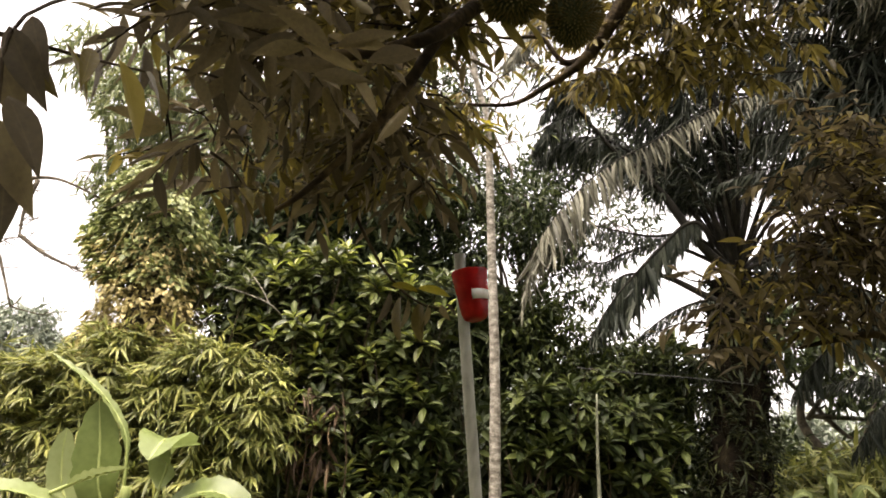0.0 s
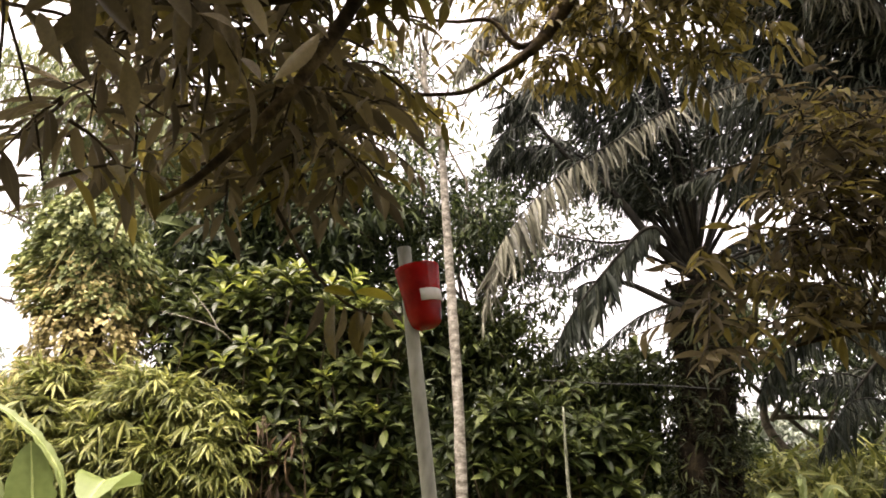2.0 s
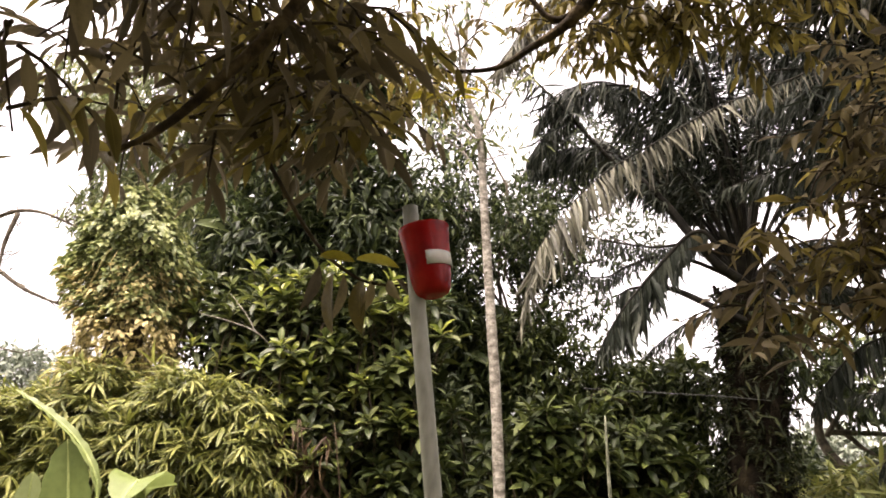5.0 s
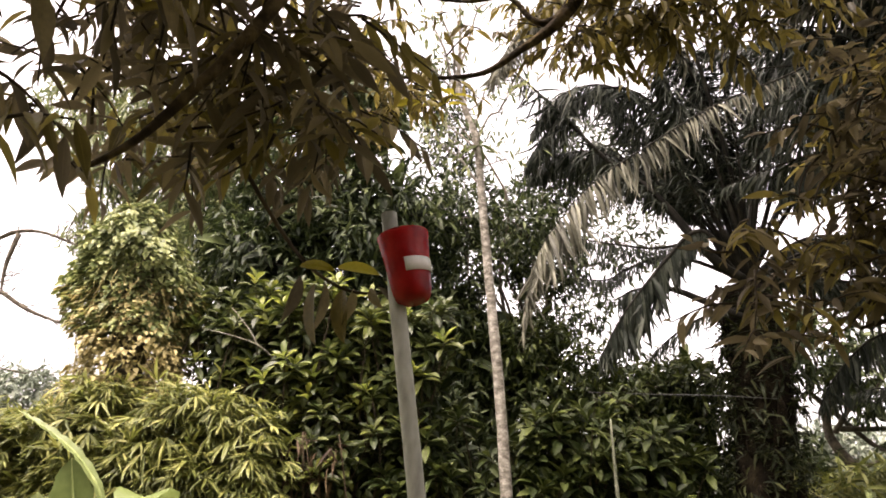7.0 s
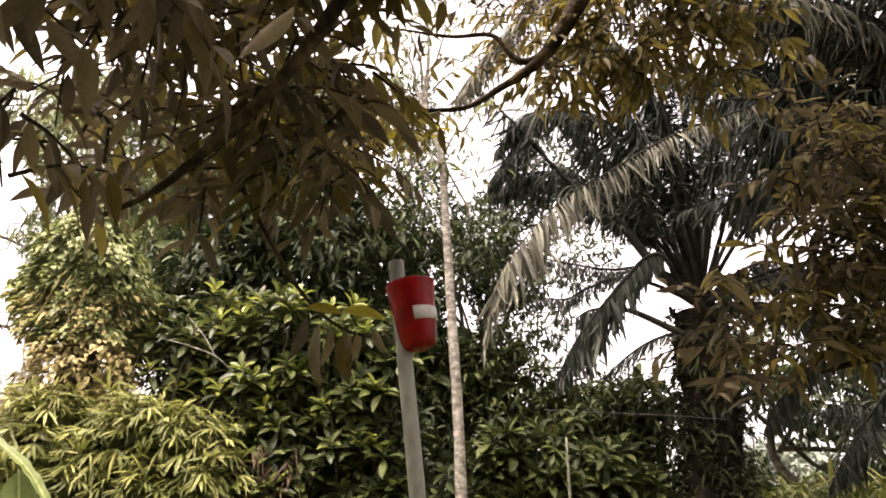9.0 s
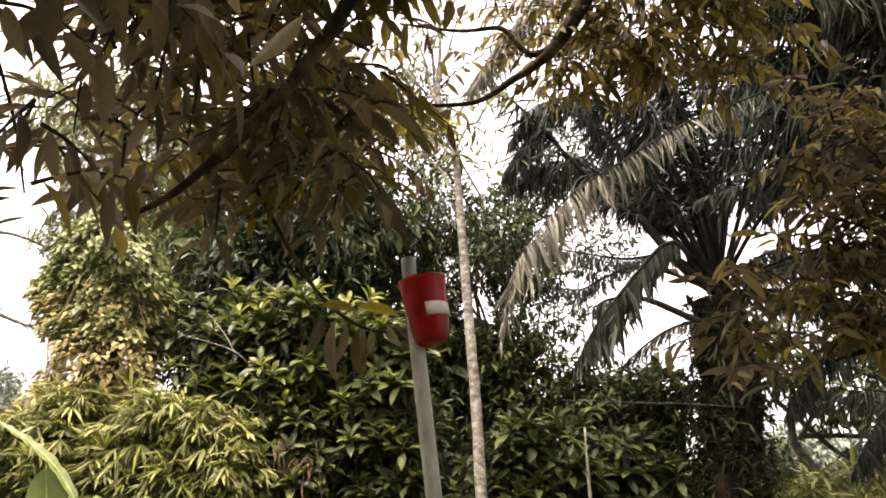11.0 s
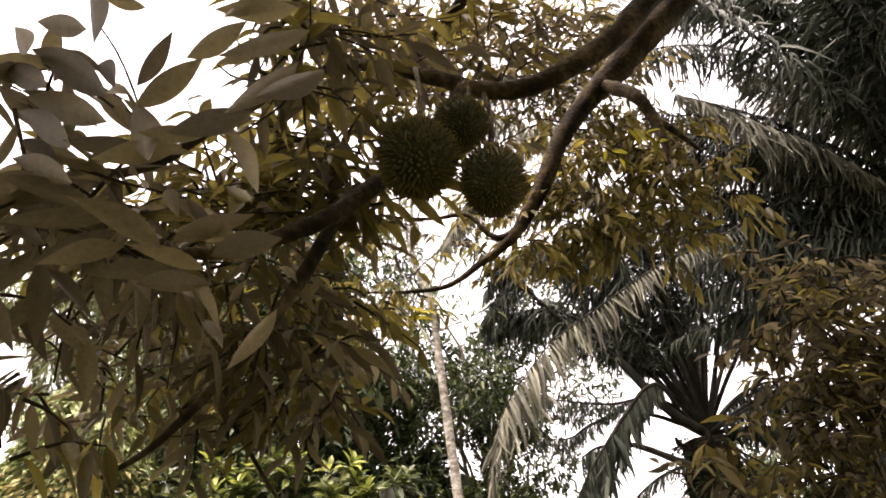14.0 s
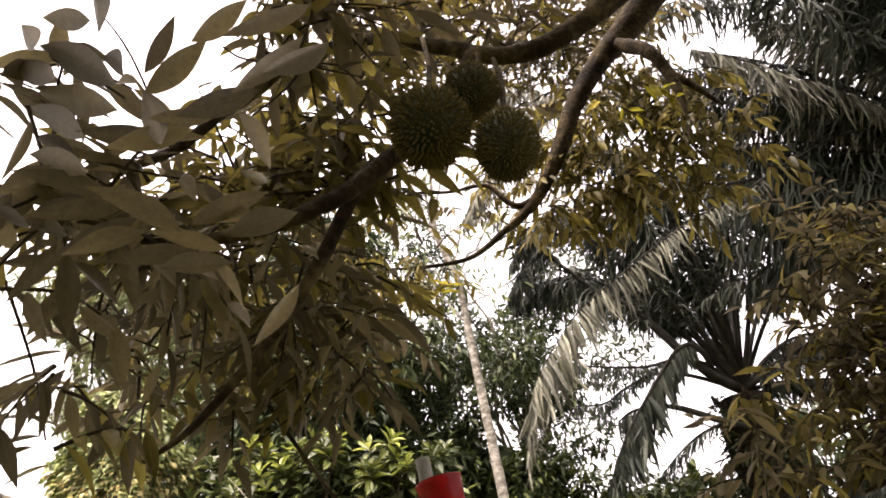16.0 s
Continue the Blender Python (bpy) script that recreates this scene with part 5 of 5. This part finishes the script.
for c, r, n in [((0.43, 1.6, 3.0), 0.05, 3), ((0.43, 1.6, 2.89), 0.06, 4), ((0.5, 1.6, 2.96), 0.06, 4), ((0.49, 1.62, 2.8), 0.05, 3), ((0.46, 1.6, 3.05), 0.05, 3), ((0.57, 1.7, 3.02), 0.07, 4), ((0.02, 1.8, 2.66), 0.13, 7), ((-0.06, 1.8, 2.58), 0.08, 2), ((0.1, 1.9, 2.7), 0.12, 6), ((0.2, 1.8, 2.60), 0.11, 5), ((0.45, 1.9, 2.92), 0.10, 5), ((0.50, 1.9, 2.74), 0.08, 2), ((0.37, 1.85, 2.66), 0.08, 2), ((0.28, 1.8, 2.50), 0.11, 5), ((0.10, 1.8, 2.54), 0.12, 6), ((0.03, 1.8, 2.46), 0.10, 4), ((0.19, 1.8, 2.42), 0.11, 6), ((0.36, 1.85, 2.43), 0.10, 6)]:
    spray(c, r, int(n * 1.2), 0.09, False)
for c, r, n in [((0.44, 2.0, 2.60), 0.08, 3), ((0.47, 2.0, 2.54), 0.08, 4), ((0.18, 2.0, 2.34), 0.10, 5), ((0.36, 2.0, 2.33), 0.10, 5), ((0.45, 2.0, 2.32), 0.07, 4), ((0.0, 2.0, 2.37), 0.12, 6), ((0.42, 2.0, 2.43), 0.09, 5), ((0.47, 2.0, 2.40), 0.06, 4), ((-0.12, 2.0, 2.42), 0.12, 4), ((0.28, 2.0, 2.27), 0.06, 2)]:
    spray(c, r, int(n * 1.3), 0.085, False, 0.5)
for c, r, n in [((0.09, 1.6, 2.56), 0.09, 4), ((0.18, 1.62, 2.53), 0.08, 3), ((0.24, 1.62, 2.44), 0.08, 3), ((-0.12, 1.6, 2.6), 0.1, 4)]:
    spray(c, r, n, 0.105, False, 0.4)
for _ in range(24):
    spray((rng.uniform(-0.28, 0.38), rng.uniform(2.2, 2.6), rng.uniform(2.62, 3.05)), 0.06, 2, 0.10, False, 0.4)
for _ in range(20):
    spray((rng.uniform(-0.2, 0.42), rng.uniform(2.2, 2.6), rng.uniform(2.36, 2.75)), 0.08, 2, 0.11, False, 0.7)
for root, tip in [((0.13, 1.0, 1.96), (0.205, 0.99, 1.87)), ((0.12, 1.0, 1.93), (0.195, 1.0, 1.82)), ((0.14, 1.01, 1.89), (0.178, 1.0, 1.785)), ((0.10, 1.0, 2.06), (0.17, 1.0, 1.96)), ((0.09, 1.0, 2.03), (0.15, 1.01, 1.93)), ((0.11, 1.02, 2.09), (0.16, 1.0, 2.0))]:
    ob = part("leaf", ME_NEAR_LEAF[1], dt)
    ob.matrix_basis = leaf_frame(root, Vector(tip) - Vector(root), (rng.normal() * 0.3, -0.7, 0.6), 1.1 * (Vector(tip) - Vector(root)).length)
for root, tip in [((-0.13, 1.9, 2.41), (-0.25, 1.87, 2.445)), ((-0.12, 1.9, 2.37), (-0.26, 1.87, 2.35)), ((-0.13, 1.9, 2.19), (-0.27, 1.88, 2.17)), ((-0.14, 1.9, 2.17), (-0.27, 1.87, 2.12)), ((-0.10, 1.9, 2.13), (-0.18, 1.88, 2.10)), ((-0.13, 1.9, 2.35), (-0.21, 1.88, 2.26)), ((-0.11, 1.9, 2.33), (-0.15, 1.87, 2.22)), ((-0.09, 1.9, 2.32), (-0.10, 1.88, 2.20))]:
    ob = part("leaf", ME_NEAR_LEAF[0], dt)
    ob.matrix_basis = leaf_frame(root, Vector(tip) - Vector(root), (rng.normal() * 0.3, -0.5, 0.8), 1.1 * (Vector(tip) - Vector(root)).length)
for pts in [[(0.1, 1.75, 2.5), (-0.02, 1.85, 2.42), (-0.13, 1.9, 2.39)], [(-0.15, 1.6, 2.56), (-0.13, 1.82, 2.32), (-0.12, 1.9, 2.18)]]:
    durian_twigs.tube(pts, [0.004, 0.002], 6, 4)
for root, tip in [((-0.04, 1.5, 2.35), (0.0, 1.48, 2.20)), ((-0.11, 1.5, 2.43), (-0.08, 1.48, 2.26)), ((-0.03, 1.5, 2.31), (0.04, 1.47, 2.22)), ((-0.15, 1.5, 2.35), (-0.09, 1.48, 2.19)), ((0.05, 1.5, 2.17), (-0.07, 1.47, 2.195)), ((0.05, 1.5, 2.165), (-0.04, 1.48, 2.13)), ((-0.06, 1.5, 2.36), (-0.05, 1.47, 2.23)), ((-0.02, 1.5, 2.36), (0.06, 1.48, 2.31))]:
    ob = part("leaf", ME_NEAR_LEAF[0], dt)
    ob.matrix_basis = leaf_frame(root, Vector(tip) - Vector(root), (rng.normal() * 0.3, 0.5, 0.8), (Vector(tip) - Vector(root)).length)
for pts in [[(0.05, 1.6, 2.58), (0.0, 1.55, 2.46), (-0.05, 1.5, 2.36)], [(-0.02, 1.6, 2.57), (-0.08, 1.55, 2.5), (-0.12, 1.5, 2.42)], [(-0.02, 1.52, 2.42), (0.03, 1.5, 2.28), (0.05, 1.5, 2.17)]]:
    durian_twigs.tube(pts, [0.004, 0.0015], 6, 4)
durian_twigs.tube([(0.0, 1.6, 2.58), (0.04, 1.3, 2.35), (0.10, 1.02, 2.09), (0.12, 1.0, 1.95), (0.135, 1.0, 1.88)], [0.004, 0.0015], 6, 4)
spray((0.08, 1.0, 2.06), 0.04, 2, 0.11, False, 1.3, 0.4, 6)
for c, r, n in [((0.08, 1.62, 2.14), 0.05, 2), ((0.10, 1.62, 2.22), 0.05, 2)]:
    spray(c, r, n, 0.10, False, 0.9)
# beside the pole
durian_twigs.tube([(0.30, 2.0, 2.24), (0.38, 2.1, 2.11), (0.45, 2.1, 2.03), (0.52, 2.1, 1.985), (0.58, 2.1, 1.975), (0.615, 2.1, 1.98)], [0.005, 0.002], 6, 4)
ME_FAT_LEAF, ME_YOUNG_LEAF = [template_mesh("leaf", blade(8, 0.35, 0.2, 0.3, lambda t: np.sin(np.pi * min(1, t * 0.97 + 0.03) ** 0.9) ** 0.7, 4), m) for m in (M_GOLD_LEAF, M_YOUNG_DURIAN)]
for root, tip, nm, fat in [((0.515, 2.08, 2.02), (0.598, 2.05, 2.008), (0.2, -0.9, 0.6), 1), ((0.445, 2.07, 2.02), (0.515, 2.04, 2.01), (0.1, -0.9, 0.5), 1), ((0.437, 2.1, 2.01), (0.425, 2.09, 1.915), (0.9, -0.5, 0), 0), ((0.462, 2.12, 2.0), (0.468, 2.08, 1.878), (-0.8, -0.7, 0), 1),
                           ((0.487, 2.1, 1.995), (0.480, 2.12, 1.90), (1, -0.4, 0), 0), ((0.515, 2.13, 1.99), (0.528, 2.08, 1.885), (-0.5, -0.9, 0.1), 1), ((0.545, 2.1, 1.985), (0.540, 2.09, 1.912), (0.9, -0.6, 0), 0), ((0.575, 2.1, 1.985), (0.602, 2.06, 1.94), (-0.8, -0.6, 0.3), 0),
                           ((0.59, 2.1, 1.99), (0.625, 2.09, 1.96), (0, -0.6, 1), 0)]:
    ob = part("leaf", (ME_YOUNG_LEAF if nm[2] > 0.4 else ME_FAT_LEAF) if fat else ME_NEAR_LEAF[1], dt)
    ob.matrix_basis = leaf_frame(root, Vector(tip) - Vector(root), nm, 1.06 * (Vector(tip) - Vector(root)).length)
# overhead
for c, r, n in [((0.41, 2.5, 3.85), 0.2, 12), ((0.62, 2.5, 3.85), 0.2, 12), ((0.79, 2.5, 3.8), 0.2, 11), ((0.96, 2.5, 3.85), 0.2, 13), ((1.3, 3.6, 4.75), 0.2, 12), ((1.6, 3.6, 4.9), 0.2, 11), ((0.55, 2.4, 3.5), 0.15, 7), ((0.4, 2.4, 3.55), 0.15, 8), ((0.55, 2.1, 3.35), 0.12, 5), ((0.85, 2.7, 3.6), 0.15, 4)]:
    spray(c, r, int(n * 1.3), 0.10)
for _ in range(170):
    spray((rng.uniform(-0.15, 1.75), rng.uniform(3.5, 3.9), rng.uniform(4.75, 5.7)), 0.12, 2, 0.09)
for _ in range(60):
    x = rng.uniform(0.4, 1.9)
    spray((x, rng.uniform(3.5, 3.9), 4.65 + 0.25 * (x - 1.0) + rng.normal() * 0.25), 0.12, 2, 0.08)
durian_bright = Geo()
spray((0.07, 2.2, 2.68), 0.03, 2, 0.09, False, 0.3, 0.75, 5, durian_bright)
# twig in the gap before the pale trunk
for c, r, n in [((0.45, 3.1, 3.08), 0.10, 7), ((0.53, 3.1, 3.12), 0.08, 2), ((0.40, 3.1, 2.96), 0.1, 6), ((0.33, 2.8, 2.95), 0.12, 8), ((0.31, 3.1, 3.42), 0.1, 2), ((0.32, 3.1, 3.22), 0.1, 3), ((0.36, 3.1, 2.9), 0.1, 5)]:
    spray(c, r * 1.1, n, 0.08, False, 0.8, 0.6, 7, durian_gold)
for c, r, n in [((0.9, 3.6, 4.06), 0.15, 7), ((1.18, 3.6, 3.96), 0.15, 9), ((0.76, 3.6, 3.66), 0.1, 3), ((1.04, 3.6, 3.66), 0.14, 7), ((1.17, 3.6, 3.5), 0.14, 8), ((1.05, 3.3, 3.62), 0.12, 4), ((0.92, 3.3, 3.75), 0.12, 4), ((1.1, 3.3, 3.85), 0.12, 4), ((1.0, 3.3, 3.38), 0.08, 3)]:
    spray(c, r * 1.1, n, 0.085, False, 0.8, 0.5, 7, durian_gold)
# golden mass round the side limb
for c, r, n in [((1.3, 3.4, 3.95), 0.18, 14), ((1.48, 3.4, 4.05), 0.18, 16), ((1.65, 3.4, 4.08), 0.18, 18), ((1.82, 3.4, 4.05), 0.18, 18), ((1.95, 3.4, 3.85), 0.16, 16), ((1.70, 3.4, 3.80), 0.18, 20), ((1.42, 3.4, 3.74), 0.18, 20), ((1.27, 3.4, 3.57), 0.18, 18), ((1.5, 3.4, 3.57), 0.2, 20), ((1.14, 3.4, 3.52), 0.14, 12), ((1.75, 3.4, 3.62), 0.18, 18), ((1.3, 3.6, 4.2), 0.2, 12), ((1.6, 3.6, 4.3), 0.2, 12)]:
    spray(c, r, int(n * 1.0), 0.105, False, 0.9, 0.6, 7, durian_gold)
for c, r, n in [((0.42, 1.95, 2.74), 0.08, 5), ((0.48, 1.95, 2.84), 0.08, 4), ((0.50, 2.0, 2.62), 0.08, 3), ((0.02, 2.2, 3.02), 0.1, 5), ((0.21, 2.2, 3.01), 0.1, 6), ((0.27, 2.2, 3.15), 0.1, 5), ((0.37, 2.2, 3.21), 0.1, 5), ((0.14, 2.2, 3.1), 0.1, 5), ((0.32, 2.2, 2.98), 0.1, 6), ((0.44, 2.2, 3.14), 0.08, 4)]:
    spray(c, r, n, 0.095, False, 0.5, 0.75, 7, durian_gold)
for c in [(0.34, 1.95, 2.97), (0.46, 1.95, 2.87), (0.27, 1.95, 2.83), (0.41, 1.95, 2.78), (0.51, 1.95, 2.99), (0.16, 1.95, 2.84), (0.12, 1.95, 2.74), (0.45, 1.95, 3.09), (0.53, 1.95, 2.77)]:
    spray(c, 0.08, 5, 0.105, False, 0.5, 0.75, 7, durian_gold)
# before the palm's crown, and the low branch on the right
for c, r, n in [((1.46, 2.65, 2.36), 0.03, 2), ((1.44, 2.65, 2.27), 0.04, 3), ((1.46, 2.65, 2.18), 0.05, 4), ((1.42, 2.65, 2.13), 0.03, 2), ((1.50, 2.65, 2.05), 0.05, 3), ((1.70, 2.65, 2.64), 0.09, 5), ((1.80, 2.65, 2.76), 0.1, 6), ((1.90, 2.65, 2.68), 0.11, 7), ((1.74, 2.65, 2.50), 0.09, 6), ((1.84, 2.65, 2.42), 0.11, 7), ((1.66, 2.65, 2.28), 0.07, 5), ((1.77, 2.65, 2.18), 0.09, 6), ((1.62, 2.65, 2.12), 0.06, 3), ((1.63, 2.65, 2.40), 0.05, 3)]:
    spray(c, r * 0.9, int(n * 1.0), 0.09)
for c, r, n in [((1.92, 2.6, 2.70), 0.13, 7), ((2.1, 2.6, 2.80), 0.14, 8), ((1.94, 2.6, 2.57), 0.14, 9), ((2.1, 2.6, 2.57), 0.15, 10), ((1.84, 2.6, 2.48), 0.1, 6), ((1.94, 2.6, 2.42), 0.14, 10), ((2.05, 2.6, 2.34), 0.15, 10), ((1.80, 2.6, 2.32), 0.11, 7), ((1.84, 2.6, 2.22), 0.12, 8), ((1.72, 2.6, 2.18), 0.08, 4), ((2.25, 2.6, 2.5), 0.18, 10), ((2.15, 2.6, 2.22), 0.15, 8)]:
    spray(c, r, int(n * 2.8), 0.064)
for c, r, n in [((1.48, 2.9, 3.72), 0.05, 1), ((1.40, 3.1, 3.85), 0.04, 1), ((0.58, 3.2, 3.02), 0.05, 2)]:
    spray(c, r, n, 0.10, False, 0.3, 0.75, 6, durian_bright)
# deeper leaves of the low branch
for _ in range(70):
    spray((rng.uniform(1.95, 2.75), rng.uniform(2.9, 3.3), rng.uniform(2.55, 3.15)), 0.08, 2, 0.085, False, 0.5)
# unseen crown above the camera, added to shade the leaves below it
for _ in range(12):
    a = np.array([3.2, 0.3, rng.uniform(3.8, 6.5)])
    b = np.array([rng.uniform(-2.2, 4.5), rng.uniform(-3.5, 1.4), rng.uniform(4.9, 7.0)])
    g = Geo()
    g.tube(limb_points(a, b, 0.08, 5), [0.07, 0.045, 0.015], 8, 4, 0.05)
    part("limb", g.mesh("limb", M_BARK_DURIAN), dt)
for _ in range(560):
    spray((rng.uniform(-3.5, 4.5), rng.uniform(-4.2, 2.0), rng.uniform(4.7, 7.2)), 0.4, 4, 0.16)
# further unseen leaf layers, added to block more sun and sky
for _ in range(620):
    spray((rng.uniform(-3.5, 4.4), rng.uniform(-3.5, 2.2), rng.uniform(4.8, 7.0)), 0.4, 4, 0.17)
for _ in range(170):
    spray((rng.uniform(0.9, 3.2), rng.uniform(1.4, 2.6), rng.uniform(5.2, 6.4)), 0.3, 3, 0.15)
part("young_foliage", durian_bright.mesh("young_foliage", M_YOUNG_DURIAN), dt, "bright yellow-green young leaves", "stuff")
part("golden_foliage", durian_gold.mesh("golden_foliage", M_GOLD_LEAF), dt, "golden young leaves", "stuff")
part("twig_growth", durian_twigs.mesh("twig_growth", M_TWIG), dt, "", "stuff")
part("foliage", durian_far.mesh("foliage", M_DURIAN_LEAF), dt, "", "stuff")


# ---- durian fruits ----
def durian_fruit(at, rx, rz, seed, hang_from):
    r = np.random.default_rng(seed)
    th = thing("durian_fruit", at, "spiky olive-green durian hanging from the limb", "durian", "durian fruits")
    g = Geo()
    nu, nv = 28, 18
    th_, ph = np.meshgrid(np.linspace(0, 2 * np.pi, nu, endpoint=False), np.linspace(0.02, np.pi - 0.02, nv), indexing="ij")
    lobes = 1 + 0.035 * np.cos(th_ * 5)
    v = np.stack([np.sin(ph) * np.cos(th_) * rx * lobes, np.sin(ph) * np.sin(th_) * rx * lobes, np.cos(ph) * rz], -1)
    i, j = np.meshgrid(np.arange(nu), np.arange(nv - 1), indexing="ij")
    i2 = (i + 1) % nu
    spine_uv = np.array([[0.3, 0.0]] * 5 + [[0.3, 0.8]])
    g.add(v.reshape(-1, 3) + at, np.stack([i * nv + j, i * nv + j + 1, i2 * nv + j + 1, i2 * nv + j], -1).reshape(-1, 4), np.zeros((nu * nv, 2)))
    n = 760
    k = np.arange(n)
    z = 1 - 2 * (k + 0.5) / n
    a = k * 2.39996 + r.normal(size=n) * 0.05
    d = np.stack([np.sqrt(1 - z * z) * np.cos(a), np.sqrt(1 - z * z) * np.sin(a), z], 1)
    for dd in d:
        lob = 1 + 0.035 * math.cos(math.atan2(dd[1], dd[0]) * 5)
        c = dd * np.array([rx * lob, rx * lob, rz])
        o = unit(dd + r.normal(size=3) * 0.12)
        u = unit(np.cross(o, [0.3, 0.2, 0.9]))
        w = np.cross(o, u)
        h, b = rx * r.uniform(0.15, 0.22), rx * 0.058
        ring = [c - o * 0.004 + b * (math.cos(q) * u + math.sin(q) * w) for q in (0, 1.257, 2.513, 3.77, 5.027)]
        g.add(np.array(ring + [c + o * h]) + at, None, spine_uv, [(q, (q + 1) % 5, 5) for q in range(5)])
    part("husk", g.mesh("husk", M_HUSK, False), th)
    g = Geo()
    top = np.array(at) + np.array([0, 0, rz * 0.95])
    g.tube([top, (top + np.asarray(hang_from)) / 2 + np.array([0.01, 0, 0]), hang_from], [0.008, 0.006, 0.007], 7, 4, 0.08)
    part("stalk", g.mesh("stalk", M_BARK_DURIAN), th)


durian_fruit(np.array([0.707, 1.74, 2.710]), 0.079, 0.079, 1, (0.68, 1.95, 3.19))
durian_fruit(np.array([0.862, 1.80, 2.686]), 0.064, 0.079, 2, (0.86, 1.97, 3.1))
durian_fruit(np.array([0.798, 1.86, 2.902]), 0.060, 0.064, 3, (0.82, 1.97, 3.13))

# ---- fruit picker: red cut bottle on a plastic pole ----
pk = thing("fruit_picker", (0.95, 2.05, 0), "weathered grey plastic pole with a red cut bottle at its top", "fruit picker")
g = Geo()
g.tube([(0.955, 2.012, -0.1), (0.87, 2.012, 0.55), (0.79, 2.012, 1.1), (0.708, 2.012, 1.58), (0.645, 2.012, 1.95), (0.620, 2.012, 2.102)], [0.0145, 0.0145], 16, 6)
part("pole", g.mesh("pole", M_PVC), pk)
BAX = unit(np.array([-0.235, 0.0, 1.0]))


def lathe(at, axis, rings, sides=28, squash=1.0):
    """A turned wall from rings (height, radius) about an axis."""
    u = unit(np.cross([0, 1, 0], axis))
    w = np.cross(axis, u)
    a = np.linspace(0, 2 * np.pi, sides, endpoint=False)
    v = np.array([[np.asarray(at) + axis * h + r * (math.cos(q) * u + math.sin(q) * w * squash) for q in a] for h, r in rings])
    n = len(rings)
    i, j = np.meshgrid(np.arange(n - 1), np.arange(sides), indexing="ij")
    jn = (j + 1) % sides
    return v.reshape(-1, 3), np.stack([i * sides + j, i * sides + jn, (i + 1) * sides + jn, (i + 1) * sides + j], -1).reshape(-1, 4)


CUP = np.array([0.680, 2.0, 1.929])
g = Geo()
prof = [(0.0, 0.004), (0.001, 0.018), (0.005, 0.027), (0.012, 0.0312), (0.022, 0.0340), (0.034, 0.0358), (0.052, 0.0376), (0.070, 0.0394), (0.088, 0.0414), (0.105, 0.0434), (0.120, 0.0452), (0.125, 0.0464), (0.129, 0.0460)]
g.add(*lathe(CUP, BAX, prof + [(0.129, 0.0444), (0.09, 0.0400), (0.05, 0.0356), (0.022, 0.0324), (0.007, 0.025), (0.004, 0.003)], 40))
cup = part("cup", g.mesh("cup", M_RED), pk, "red translucent plastic bottle cut open")


def wrap(at, axis, h0, h1, r, a0, a1):
    """A strip bent round the cup, with thickness."""
    u = unit(np.cross([0, 1, 0], axis))
    w = np.cross(axis, u)
    n = 14
    v = []
    for k in range(n + 1):
        q = radians(a0 + (a1 - a0) * k / n)
        o = math.cos(q) * u + math.sin(q) * w
        v += [at + axis * h0 + o * r, at + axis * h1 + o * r, at + axis * h1 + o * (r + 0.0012), at + axis * h0 + o * (r + 0.0012)]
    q = []
    for k in range(n):
        b = k * 4
        q += [(b + c, b + (c + 1) % 4, b + 4 + (c + 1) % 4, b + 4 + c) for c in range(4)]
    q += [(0, 3, 2, 1), (n * 4, n * 4 + 1, n * 4 + 2, n * 4 + 3)]
    return np.array(v), q


g = Geo()
g.add(*wrap(CUP, BAX, 0.049, 0.074, 0.0398, -90, 8))
part("label", g.mesh("label", M_LABEL), cup, "blank white paper strip")
for h in (0.055, 0.105):
    g = Geo()
    ring = [tuple(CUP + BAX * h + np.array([math.cos(q) * 0.046 - 0.006, math.sin(q) * 0.05 + 0.022, 0])) for q in np.linspace(1.0, 2.9, 9)]
    g.tube(ring, [0.0016, 0.0016], 5, 3)
    part("wire_tie", g.mesh("wire_tie", M_WIRE), pk)
